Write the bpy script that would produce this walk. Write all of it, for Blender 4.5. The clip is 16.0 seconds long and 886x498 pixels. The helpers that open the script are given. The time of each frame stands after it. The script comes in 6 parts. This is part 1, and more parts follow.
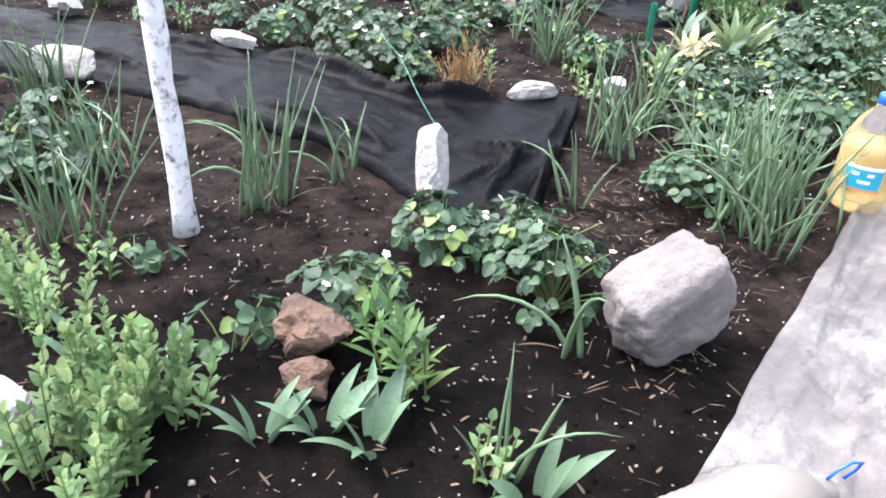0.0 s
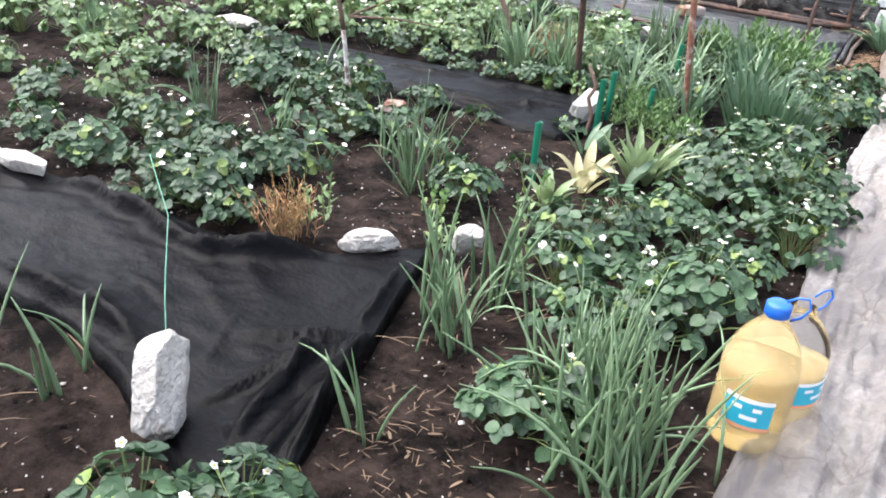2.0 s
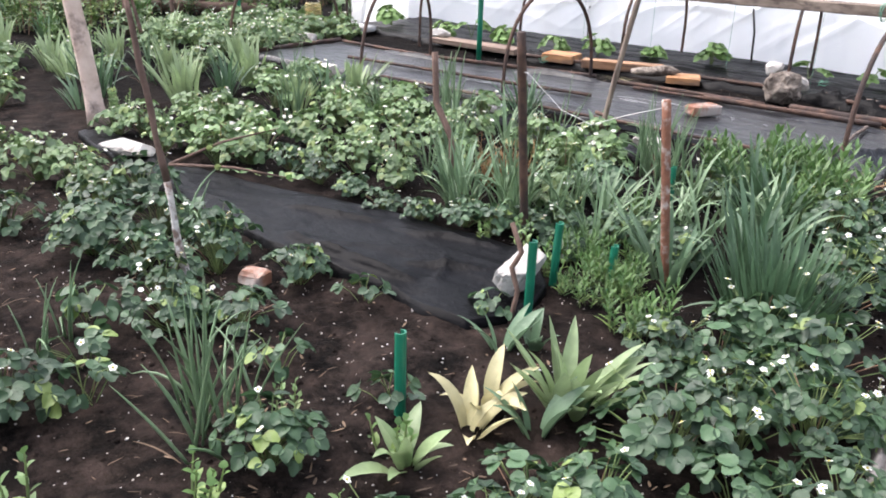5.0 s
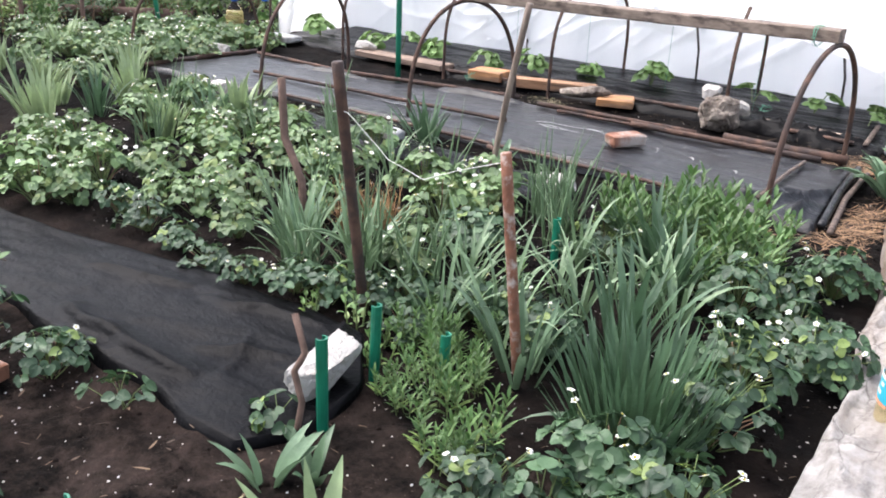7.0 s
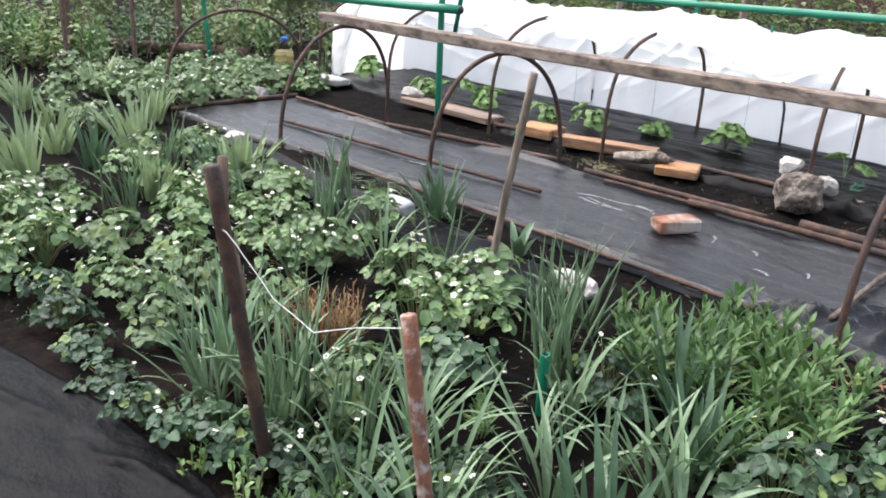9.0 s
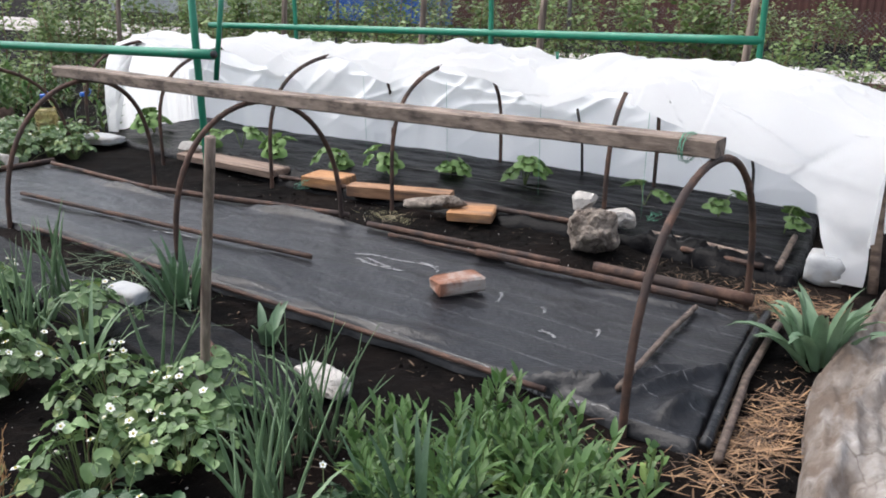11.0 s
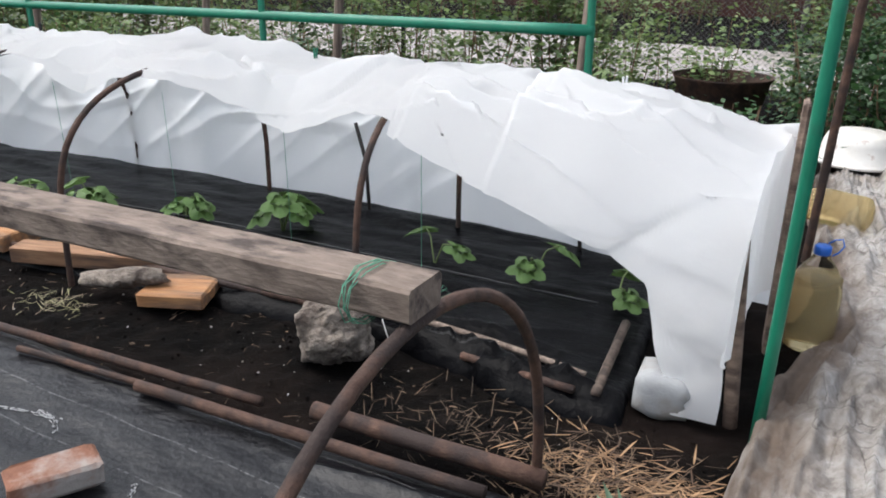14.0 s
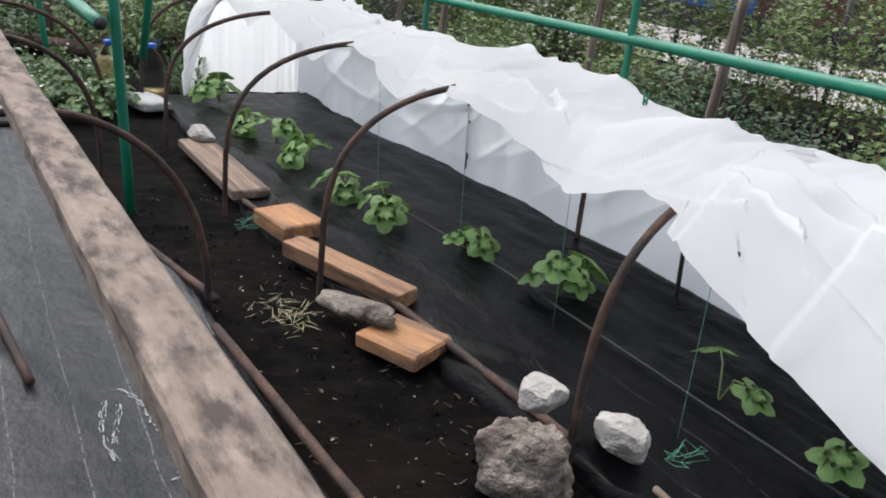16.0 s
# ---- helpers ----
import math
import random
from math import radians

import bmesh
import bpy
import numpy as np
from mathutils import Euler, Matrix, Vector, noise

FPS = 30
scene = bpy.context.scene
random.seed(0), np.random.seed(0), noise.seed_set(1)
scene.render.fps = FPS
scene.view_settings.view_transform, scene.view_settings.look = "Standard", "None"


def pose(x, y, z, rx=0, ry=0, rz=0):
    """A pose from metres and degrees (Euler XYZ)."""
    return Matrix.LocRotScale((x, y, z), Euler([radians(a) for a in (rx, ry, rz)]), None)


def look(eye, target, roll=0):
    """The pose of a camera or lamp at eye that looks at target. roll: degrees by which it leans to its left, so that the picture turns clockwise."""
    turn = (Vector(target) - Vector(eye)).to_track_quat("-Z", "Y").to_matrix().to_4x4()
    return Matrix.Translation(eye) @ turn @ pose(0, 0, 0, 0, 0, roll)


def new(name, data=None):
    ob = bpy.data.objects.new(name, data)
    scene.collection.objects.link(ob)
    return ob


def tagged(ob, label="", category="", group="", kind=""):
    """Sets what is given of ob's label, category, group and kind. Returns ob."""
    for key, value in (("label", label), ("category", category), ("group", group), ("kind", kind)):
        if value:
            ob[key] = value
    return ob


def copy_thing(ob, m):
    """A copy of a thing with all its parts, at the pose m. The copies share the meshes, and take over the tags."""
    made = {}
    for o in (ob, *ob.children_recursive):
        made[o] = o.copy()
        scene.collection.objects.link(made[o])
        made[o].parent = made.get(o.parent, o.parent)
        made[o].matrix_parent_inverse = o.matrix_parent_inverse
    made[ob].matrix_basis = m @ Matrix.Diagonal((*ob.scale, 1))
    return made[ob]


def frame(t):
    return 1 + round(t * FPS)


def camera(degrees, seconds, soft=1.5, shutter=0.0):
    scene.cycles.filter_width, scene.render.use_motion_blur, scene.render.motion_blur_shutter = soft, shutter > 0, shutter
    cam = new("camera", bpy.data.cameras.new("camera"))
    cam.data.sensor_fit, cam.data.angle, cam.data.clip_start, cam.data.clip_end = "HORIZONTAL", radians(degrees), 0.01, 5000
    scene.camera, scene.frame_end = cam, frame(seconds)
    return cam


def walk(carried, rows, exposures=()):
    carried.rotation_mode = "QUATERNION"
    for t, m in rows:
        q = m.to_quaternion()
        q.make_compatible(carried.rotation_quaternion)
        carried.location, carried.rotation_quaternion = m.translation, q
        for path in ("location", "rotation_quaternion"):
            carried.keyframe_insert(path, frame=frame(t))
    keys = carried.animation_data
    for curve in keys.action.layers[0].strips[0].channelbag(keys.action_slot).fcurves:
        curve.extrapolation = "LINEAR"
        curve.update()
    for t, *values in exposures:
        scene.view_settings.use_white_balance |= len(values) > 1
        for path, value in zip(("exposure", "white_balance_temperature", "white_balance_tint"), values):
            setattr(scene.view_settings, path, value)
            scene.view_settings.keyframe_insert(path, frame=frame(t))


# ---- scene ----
cam = camera(57.4, 16.0, 1.8)
PATH = [
    (0, (0.511, 0.471, 1.218), (-0.55, 1.813, 0.183), 3.3),
    (0.5, (0.511, 0.727, 1.223), (-0.485, 2.123, 0.195), 4.8),
    (1, (0.41, 0.98, 1.239), (-0.474, 2.462, 0.228), 6.6),
    (1.5, (0.378, 1.184, 1.263), (-0.497, 2.697, 0.29), 4.9),
    (2, (0.416, 1.454, 1.306), (-0.652, 2.868, 0.378), 4.5),
    (2.5, (0.385, 1.676, 1.298), (-0.702, 3.083, 0.382), 3.9),
    (3, (0.267, 1.916, 1.291), (-0.828, 3.329, 0.395), 3.8),
    (3.5, (0.271, 2.137, 1.268), (-0.901, 3.493, 0.382), 2.3),
    (4, (0.307, 2.394, 1.318), (-0.948, 3.674, 0.43), 2.4),
    (4.5, (0.25, 2.674, 1.311), (-1.026, 3.963, 0.47), 2.4),
    (5, (0.129, 2.87, 1.298), (-1.106, 4.239, 0.525), 1.7),
    (5.2, (0.087, 2.926, 1.25), (-1.114, 4.338, 0.5), 1.5),
    (7.3, (0.105, 3.917, 1.332), (-1.115, 5.307, 0.568), 3.1),
    (7.5, (0.127, 4.024, 1.353), (-1.146, 5.37, 0.597), 4.4),
    (8, (0.081, 4.226, 1.361), (-1.25, 5.519, 0.614), 3.8),
    (8.2, (0.024, 4.301, 1.36), (-1.377, 5.523, 0.624), 3.4),
    (10.3, (-0.234, 5.086, 1.405), (-1.336, 6.269, 0.883), 1.3),
    (10.5, (-0.254, 5.153, 1.406), (-1.323, 6.367, 0.884), 1.4),
    (11, (-0.212, 5.409, 1.363), (-1.204, 6.684, 0.834), 0.5),
    (11.5, (-0.168, 5.679, 1.343), (-1.102, 6.979, 0.768), 0.5),
    (12, (-0.262, 5.986, 1.339), (-1.021, 7.387, 0.75), 0.8),
    (12.5, (-0.283, 6.242, 1.347), (-0.997, 7.663, 0.745), -0.3),
    (13, (-0.288, 6.571, 1.395), (-0.98, 8.0, 0.788), 0.1),
    (13.5, (-0.405, 6.878, 1.38), (-1.091, 8.315, 0.783), 2.2),
    (14, (-0.507, 7.114, 1.391), (-1.298, 8.5, 0.802), 1.1),
    (14.5, (-0.533, 7.392, 1.391), (-1.587, 8.588, 0.8), 3.0),
    (15, (-0.594, 7.596, 1.389), (-1.726, 8.713, 0.786), 3.4),
    (15.5, (-0.683, 7.775, 1.42), (-1.905, 8.785, 0.808), 3.1),
    (16, (-0.7, 7.967, 1.448), (-2.047, 8.798, 0.826), 6.2),
]
walk(cam, [(t, look(eye, target, roll)) for t, eye, target, roll in PATH],
     [(0.0, 2.3, 6100, 15), (2.0, 2.08, 6350, 12), (4.0, 2.05, 6400, 14), (5.0, 1.78, 6450, 15), (8.0, 1.75, 6400, 13), (10.5, 1.2, 6400, 11), (12.0, 1.0, 6400, 10), (13.0, 0.92, 6350, 9), (16.0, 0.82, 6350, 9)])

# ---- light ----
world = bpy.data.worlds.new("overcast_sky")
scene.world = world
world.use_nodes = True
wn = world.node_tree.nodes
sky = wn.new("ShaderNodeTexSky")
sky.sky_type, sky.sun_disc = "NISHITA", False
sky.sun_elevation, sky.sun_rotation, sky.dust_density = radians(62), radians(-105), 4.0
grey = wn.new("ShaderNodeHueSaturation")
grey.inputs["Saturation"].default_value = 0.5
world.node_tree.links.new(sky.outputs[0], grey.inputs["Color"])
world.node_tree.links.new(grey.outputs[0], wn["Background"].inputs[0])
wn["Background"].inputs[1].default_value = 0.15
sun = new("sun", bpy.data.lights.new("sun", "SUN"))
sun.data.energy, sun.data.angle, sun.data.color = 1.0, radians(60), (1.0, 0.98, 0.95)
sun.matrix_world = look((0, 0, 30), (Vector((0, 0, 30)) - Vector((math.sin(radians(-105)) * 0.47, math.cos(radians(-105)) * 0.47, 0.88)) * 5))


# ---- materials ----
def nodes_of(name):
    m = bpy.data.materials.new(name)
    m.use_nodes = True
    nt = m.node_tree
    return m, nt, nt.nodes["Principled BSDF"]


def ramp(nt, fac, stops):
    r = nt.nodes.new("ShaderNodeValToRGB")
    e = r.color_ramp.elements
    while len(e) < len(stops):
        e.new(0.5)
    for el, (p, c) in zip(e, stops):
        el.position, el.color = p, (*c, 1)
    nt.links.new(fac, r.inputs[0])
    return r.outputs[0]


def noise_tex(nt, scale, detail=4.0, stretch=(1, 1, 1), rough=0.55, world_space=False, color=False):
    tc = nt.nodes.new("ShaderNodeNewGeometry" if world_space else "ShaderNodeTexCoord")
    mp = nt.nodes.new("ShaderNodeMapping")
    mp.inputs["Scale"].default_value = stretch
    nt.links.new(tc.outputs["Position" if world_space else "Object"], mp.inputs[0])
    n = nt.nodes.new("ShaderNodeTexNoise")
    n.inputs["Scale"].default_value, n.inputs["Detail"].default_value, n.inputs["Roughness"].default_value = scale, detail, rough
    nt.links.new(mp.outputs[0], n.inputs["Vector"])
    return n.outputs["Color" if color else "Fac"]


def mixc(nt, fac, a, b, mode="MIX"):
    m = nt.nodes.new("ShaderNodeMix")
    m.data_type, m.blend_type = "RGBA", mode
    for sock, val in ((m.inputs["Factor"], fac), (m.inputs["A"], a), (m.inputs["B"], b)):
        if hasattr(val, "is_output"):
            nt.links.new(val, sock)
        elif isinstance(val, tuple):
            sock.default_value = (*val, 1)
        else:
            sock.default_value = val
    return m.outputs["Result"]


def bump(nt, bsdf, fac, strength, dist=0.01):
    b = nt.nodes.new("ShaderNodeBump")
    b.inputs["Strength"].default_value, b.inputs["Distance"].default_value = strength, dist
    nt.links.new(fac, b.inputs["Height"])
    nt.links.new(b.outputs[0], bsdf.inputs["Normal"])


def surface(name, dark, light, scale=8.0, rough=0.85, stain=None, stain_scale=1.5, stain_at=0.55, bump_scale=60.0, bump_by=0.3, metal=0.0,
            stretch=(1, 1, 1), world_space=False, bump_dist=0.01):
    """Two-scale procedural surface: grain between two colours, stains on top, fine relief."""
    m, nt, p = nodes_of(name)
    col = ramp(nt, noise_tex(nt, scale, 6, stretch, 0.6, world_space), [(0.3, dark), (0.7, light)])
    if stain:
        k = ramp(nt, noise_tex(nt, stain_scale, 5, stretch, 0.62, world_space), [(stain_at - 0.06, (0, 0, 0)), (stain_at + 0.1, (1, 1, 1))])
        col = mixc(nt, k, col, stain)
    nt.links.new(col, p.inputs["Base Color"])
    p.inputs["Roughness"].default_value, p.inputs["Metallic"].default_value = rough, metal
    bump(nt, p, noise_tex(nt, bump_scale, 4, stretch, 0.6, world_space), bump_by, bump_dist)
    return m


def leaf_mat(name, dark, light, odd=None, odd_share=0.06, rough=0.5, trans=0.25, scale=22.0, relief=70.0):
    """Foliage: colour varies leaf by leaf and plant by plant, a little light passes through."""
    m, nt, p = nodes_of(name)
    geo, info = nt.nodes.new("ShaderNodeNewGeometry"), nt.nodes.new("ShaderNodeObjectInfo")
    col = ramp(nt, geo.outputs["Random Per Island"], [(0.0, dark), (0.75, light), (1.0, tuple(min(1, c * 1.25) for c in light))])
    if odd:
        k = nt.nodes.new("ShaderNodeMath")
        k.operation = "GREATER_THAN"
        k.inputs[1].default_value = 1 - odd_share
        w = nt.nodes.new("ShaderNodeMath")
        w.operation = "FRACT"
        w2 = nt.nodes.new("ShaderNodeMath")
        w2.operation = "MULTIPLY"
        w2.inputs[1].default_value = 17.31
        nt.links.new(geo.outputs["Random Per Island"], w2.inputs[0])
        nt.links.new(w2.outputs[0], w.inputs[0])
        nt.links.new(w.outputs[0], k.inputs[0])
        col = mixc(nt, k.outputs[0], col, odd)
    hue = nt.nodes.new("ShaderNodeHueSaturation")
    rng = nt.nodes.new("ShaderNodeMapRange")
    rng.inputs["To Min"].default_value, rng.inputs["To Max"].default_value = 0.8, 1.2
    nt.links.new(info.outputs["Random"], rng.inputs["Value"])
    nt.links.new(rng.outputs[0], hue.inputs["Value"])
    mul = mixc(nt, 1.0, col, ramp(nt, noise_tex(nt, scale, 3), [(0.3, (0.78, 0.78, 0.78)), (0.7, (1, 1, 1))]), "MULTIPLY")
    nt.links.new(mul, hue.inputs["Color"])
    nt.links.new(hue.outputs[0], p.inputs["Base Color"])
    p.inputs["Roughness"].default_value = rough
    if relief:
        bump(nt, p, noise_tex(nt, relief, 3), 0.5, 0.006)
    tr = nt.nodes.new("ShaderNodeBsdfTranslucent")
    nt.links.new(hue.outputs[0], tr.inputs[0])
    mx = nt.nodes.new("ShaderNodeMixShader")
    mx.inputs[0].default_value = trans
    nt.links.new(p.outputs[0], mx.inputs[1])
    nt.links.new(tr.outputs[0], mx.inputs[2])
    nt.links.new(mx.outputs[0], nt.nodes["Material Output"].inputs[0])
    return m


def soil_mat():
    m, nt, p = nodes_of("black_garden_soil")
    col = ramp(nt, noise_tex(nt, 9, 8, world_space=True), [(0.3, (0.0012, 0.0009, 0.0009)), (0.55, (0.004, 0.003, 0.0026)), (0.75, (0.013, 0.0095, 0.008))])
    brown = ramp(nt, noise_tex(nt, 1.3, 6, world_space=True), [(0.5, (0, 0, 0)), (0.68, (0.6, 0.6, 0.6))])
    geo = nt.nodes.new("ShaderNodeNewGeometry")
    sep = nt.nodes.new("ShaderNodeSeparateXYZ")
    nt.links.new(geo.outputs["Position"], sep.inputs[0])
    bed = nt.nodes.new("ShaderNodeMapRange")
    bed.inputs["From Min"].default_value, bed.inputs["From Max"].default_value = 5.8, 4.6
    nt.links.new(sep.outputs["Y"], bed.inputs["Value"])
    dry = ramp(nt, noise_tex(nt, 5.5, 10, rough=0.78, world_space=True), [(0.42, (0, 0, 0)), (0.62, (0.85, 0.85, 0.85))])
    away = nt.nodes.new("ShaderNodeVectorMath")
    away.operation = "DISTANCE"
    away.inputs[1].default_value = (0.0, 1.1, 0.0)
    nt.links.new(geo.outputs["Position"], away.inputs[0])
    damp = nt.nodes.new("ShaderNodeMapRange")
    damp.inputs["From Min"].default_value, damp.inputs["From Max"].default_value, damp.inputs["To Min"].default_value = 0.9, 1.5, 0.15
    nt.links.new(away.outputs["Value"], damp.inputs["Value"])
    dried = mixc(nt, 1.0, mixc(nt, 1.0, bed.outputs[0], dry, "MULTIPLY"), damp.outputs[0], "MULTIPLY")
    col = mixc(nt, mixc(nt, 1.0, brown, damp.outputs[0], "MULTIPLY"), col, (0.02, 0.013, 0.0105))
    col = mixc(nt, dried, col, (0.052, 0.037, 0.031))
    speck = ramp(nt, noise_tex(nt, 130, 2, world_space=True), [(0.7, (0, 0, 0)), (0.76, (0.7, 0.7, 0.7))])
    col = mixc(nt, speck, col, (0.13, 0.105, 0.085))
    nt.links.new(col, p.inputs["Base Color"])
    p.inputs["Roughness"].default_value, p.inputs["Specular IOR Level"].default_value = 0.95, 0.08
    bump(nt, p, noise_tex(nt, 38, 8, rough=0.7, world_space=True), 0.9, 0.03)
    return m


def fabric_mat(name, base, line, spacing, rough, dust, dust_at=0.55, gloss=0.4):
    """Woven ground cover: fine weave relief, thin pale threads every so often, dusty marks."""
    m, nt, p = nodes_of(name)
    tc = nt.nodes.new("ShaderNodeNewGeometry")
    sep = nt.nodes.new("ShaderNodeSeparateXYZ")
    nt.links.new(tc.outputs["Position"], sep.inputs[0])
    col = ramp(nt, noise_tex(nt, 5, 6, world_space=True), [(0.3, tuple(c * 0.75 for c in base)), (0.7, tuple(c * 1.3 for c in base))])
    k = ramp(nt, noise_tex(nt, 1.7, 7, (1, 2.2, 1), 0.65, True), [(dust_at, (0, 0, 0)), (dust_at + 0.2, (0.8, 0.8, 0.8))])
    col = mixc(nt, k, col, dust)
    if spacing:
        wob = nt.nodes.new("ShaderNodeMath")
        wob.operation = "MULTIPLY_ADD"
        nt.links.new(noise_tex(nt, 2.0, 2, world_space=True), wob.inputs[0])
        wob.inputs[1].default_value = 0.05
        nt.links.new(sep.outputs["Y"], wob.inputs[2])
        div = nt.nodes.new("ShaderNodeMath")
        div.operation = "DIVIDE"
        div.inputs[1].default_value = spacing
        nt.links.new(wob.outputs[0], div.inputs[0])
        fr = nt.nodes.new("ShaderNodeMath")
        fr.operation = "FRACT"
        nt.links.new(div.outputs[0], fr.inputs[0])
        lim = nt.nodes.new("ShaderNodeMath")
        lim.operation = "LESS_THAN"
        lim.inputs[1].default_value = 0.012 / spacing * 0.35
        nt.links.new(fr.outputs[0], lim.inputs[0])
        dash = ramp(nt, noise_tex(nt, 60, 2, world_space=True), [(0.42, (0, 0, 0)), (0.5, (0.24, 0.24, 0.24))])
        fac = mixc(nt, 1.0, lim.outputs[0], dash, "MULTIPLY")
        col = mixc(nt, fac, col, line)
    nt.links.new(col, p.inputs["Base Color"])
    p.inputs["Roughness"].default_value = rough
    p.inputs["Specular IOR Level"].default_value = gloss
    bump(nt, p, noise_tex(nt, 5, 9, (1, 1.3, 1), 0.6, True), 0.4, 0.06)
    return m


def cloth_mat():
    m, nt, p = nodes_of("white_spunbond_cloth")
    col = ramp(nt, noise_tex(nt, 3, 6), [(0.3, (0.89, 0.89, 0.89)), (0.7, (0.95, 0.95, 0.945))])
    dirt = ramp(nt, noise_tex(nt, 1.1, 6, (0.6, 1, 1.5)), [(0.6, (0, 0, 0)), (0.82, (0.25, 0.25, 0.25))])
    col = mixc(nt, dirt, col, (0.7, 0.66, 0.62))
    nt.links.new(col, p.inputs["Base Color"])
    p.inputs["Roughness"].default_value = 0.75
    tr = nt.nodes.new("ShaderNodeBsdfTranslucent")
    tr.inputs[0].default_value = (0.98, 0.98, 0.98, 1)
    mx = nt.nodes.new("ShaderNodeMixShader")
    mx.inputs[0].default_value = 0.64
    nt.links.new(p.outputs[0], mx.inputs[1])
    nt.links.new(tr.outputs[0], mx.inputs[2])
    nt.links.new(mx.outputs[0], nt.nodes["Material Output"].inputs[0])
    bump(nt, p, noise_tex(nt, 14, 5, (1, 1, 1)), 0.25, 0.02)
    return m


def path_mat():
    """Pale crumpled cloth: grey and tan dirt in patches, crease shade painted as thin dark lines, muddy by the first
    beds.
    """
    m, nt, p = nodes_of("dirty_pale_path_cloth")
    geo = nt.nodes.new("ShaderNodeNewGeometry")
    sep = nt.nodes.new("ShaderNodeSeparateXYZ")
    nt.links.new(geo.outputs["Position"], sep.inputs[0])
    col = ramp(nt, noise_tex(nt, 16, 9, (1.1, 0.9, 1), 0.7, True), [(0.3, (0.15, 0.135, 0.122)), (0.46, (0.32, 0.3, 0.28)), (0.66, (0.48, 0.463, 0.445))])
    tan = ramp(nt, noise_tex(nt, 2.6, 9, (1.2, 0.8, 1), 0.72, True), [(0.46, (0, 0, 0)), (0.66, (0.75, 0.75, 0.75))])
    col = mixc(nt, tan, col, (0.2, 0.16, 0.125))
    grime = ramp(nt, noise_tex(nt, 6.5, 10, (1.4, 0.9, 1), 0.74, True), [(0.54, (0, 0, 0)), (0.66, (0.85, 0.85, 0.85))])
    col = mixc(nt, grime, col, (0.11, 0.095, 0.085))
    near = nt.nodes.new("ShaderNodeMapRange")
    near.inputs["From Min"].default_value, near.inputs["From Max"].default_value = 6.8, 4.2
    nt.links.new(sep.outputs["Y"], near.inputs["Value"])
    mud = mixc(nt, 1.0, near.outputs[0], ramp(nt, noise_tex(nt, 3.4, 9, (1, 0.8, 1), 0.68, True), [(0.36, (0.45, 0.45, 0.45)), (0.54, (1, 1, 1))]), "MULTIPLY")
    first = nt.nodes.new("ShaderNodeMapRange")
    first.inputs["From Min"].default_value, first.inputs["From Max"].default_value, first.inputs["To Min"].default_value = 1.8, 3.2, 0.8
    nt.links.new(sep.outputs["Y"], first.inputs["Value"])
    col = mixc(nt, mixc(nt, 1.0, mud, first.outputs[0], "MULTIPLY"), col, (0.105, 0.097, 0.095))
    warp = mixc(nt, 0.09, geo.outputs["Position"], noise_tex(nt, 5, 5, (1, 1, 1), 0.6, True, color=True), "ADD")
    cell = nt.nodes.new("ShaderNodeTexVoronoi")
    cell.feature = "DISTANCE_TO_EDGE"
    cell.inputs["Scale"].default_value = 7.5
    squeeze = nt.nodes.new("ShaderNodeMapping")
    squeeze.inputs["Scale"].default_value = (1.5, 0.75, 1)
    nt.links.new(warp, squeeze.inputs["Vector"])
    nt.links.new(squeeze.outputs[0], cell.inputs["Vector"])
    # Crease shade put into the colour: dark lines along the cell edges, in patches.
    line = ramp(nt, cell.outputs["Distance"], [(0.0, (0.8, 0.8, 0.8)), (0.035, (0, 0, 0))])
    patchy = ramp(nt, noise_tex(nt, 4.2, 5, (1, 1, 1), 0.6, True), [(0.45, (0, 0, 0)), (0.6, (1, 1, 1))])
    col = mixc(nt, mixc(nt, 1.0, line, patchy, "MULTIPLY"), col, (0.07, 0.06, 0.052))
    rim = nt.nodes.new("ShaderNodeAttribute")
    rim.attribute_name = "soiled"
    col = mixc(nt, mixc(nt, 1.0, rim.outputs["Fac"], ramp(nt, noise_tex(nt, 6, 7, (1.2, 0.7, 1), 0.65, True), [(0.36, (0.35, 0.35, 0.35)), (0.56, (1, 1, 1))]), "MULTIPLY"), col, (0.12, 0.088, 0.066))
    nt.links.new(col, p.inputs["Base Color"])
    p.inputs["Roughness"].default_value = 0.85
    fold = ramp(nt, cell.outputs["Distance"], [(0.0, (0, 0, 0)), (0.16, (1, 1, 1))])
    bump(nt, p, mixc(nt, 0.2, noise_tex(nt, 13, 10, (1.3, 0.8, 1), 0.7, True), fold), 0.8, 0.03)
    return m


def clear_mat(name, tint, rough=0.03, ior=1.33):
    m, nt, p = nodes_of(name)
    p.inputs["Base Color"].default_value = (*tint, 1)
    p.inputs["Roughness"].default_value, p.inputs["IOR"].default_value = rough, ior
    p.inputs["Transmission Weight"].default_value = 1.0
    return m


def wood_mat(name, dark, light, stain, axis=(0.5, 9, 9), rough=0.8):
    return surface(name, dark, light, 6, rough, stain, 2.2, 0.52, 30, 0.5, stretch=axis, bump_dist=0.006)


def link_mat():
    """Galvanised wire."""
    return surface("grey_wire", (0.16, 0.16, 0.16), (0.28, 0.28, 0.28), 20, 0.5, metal=0.6)


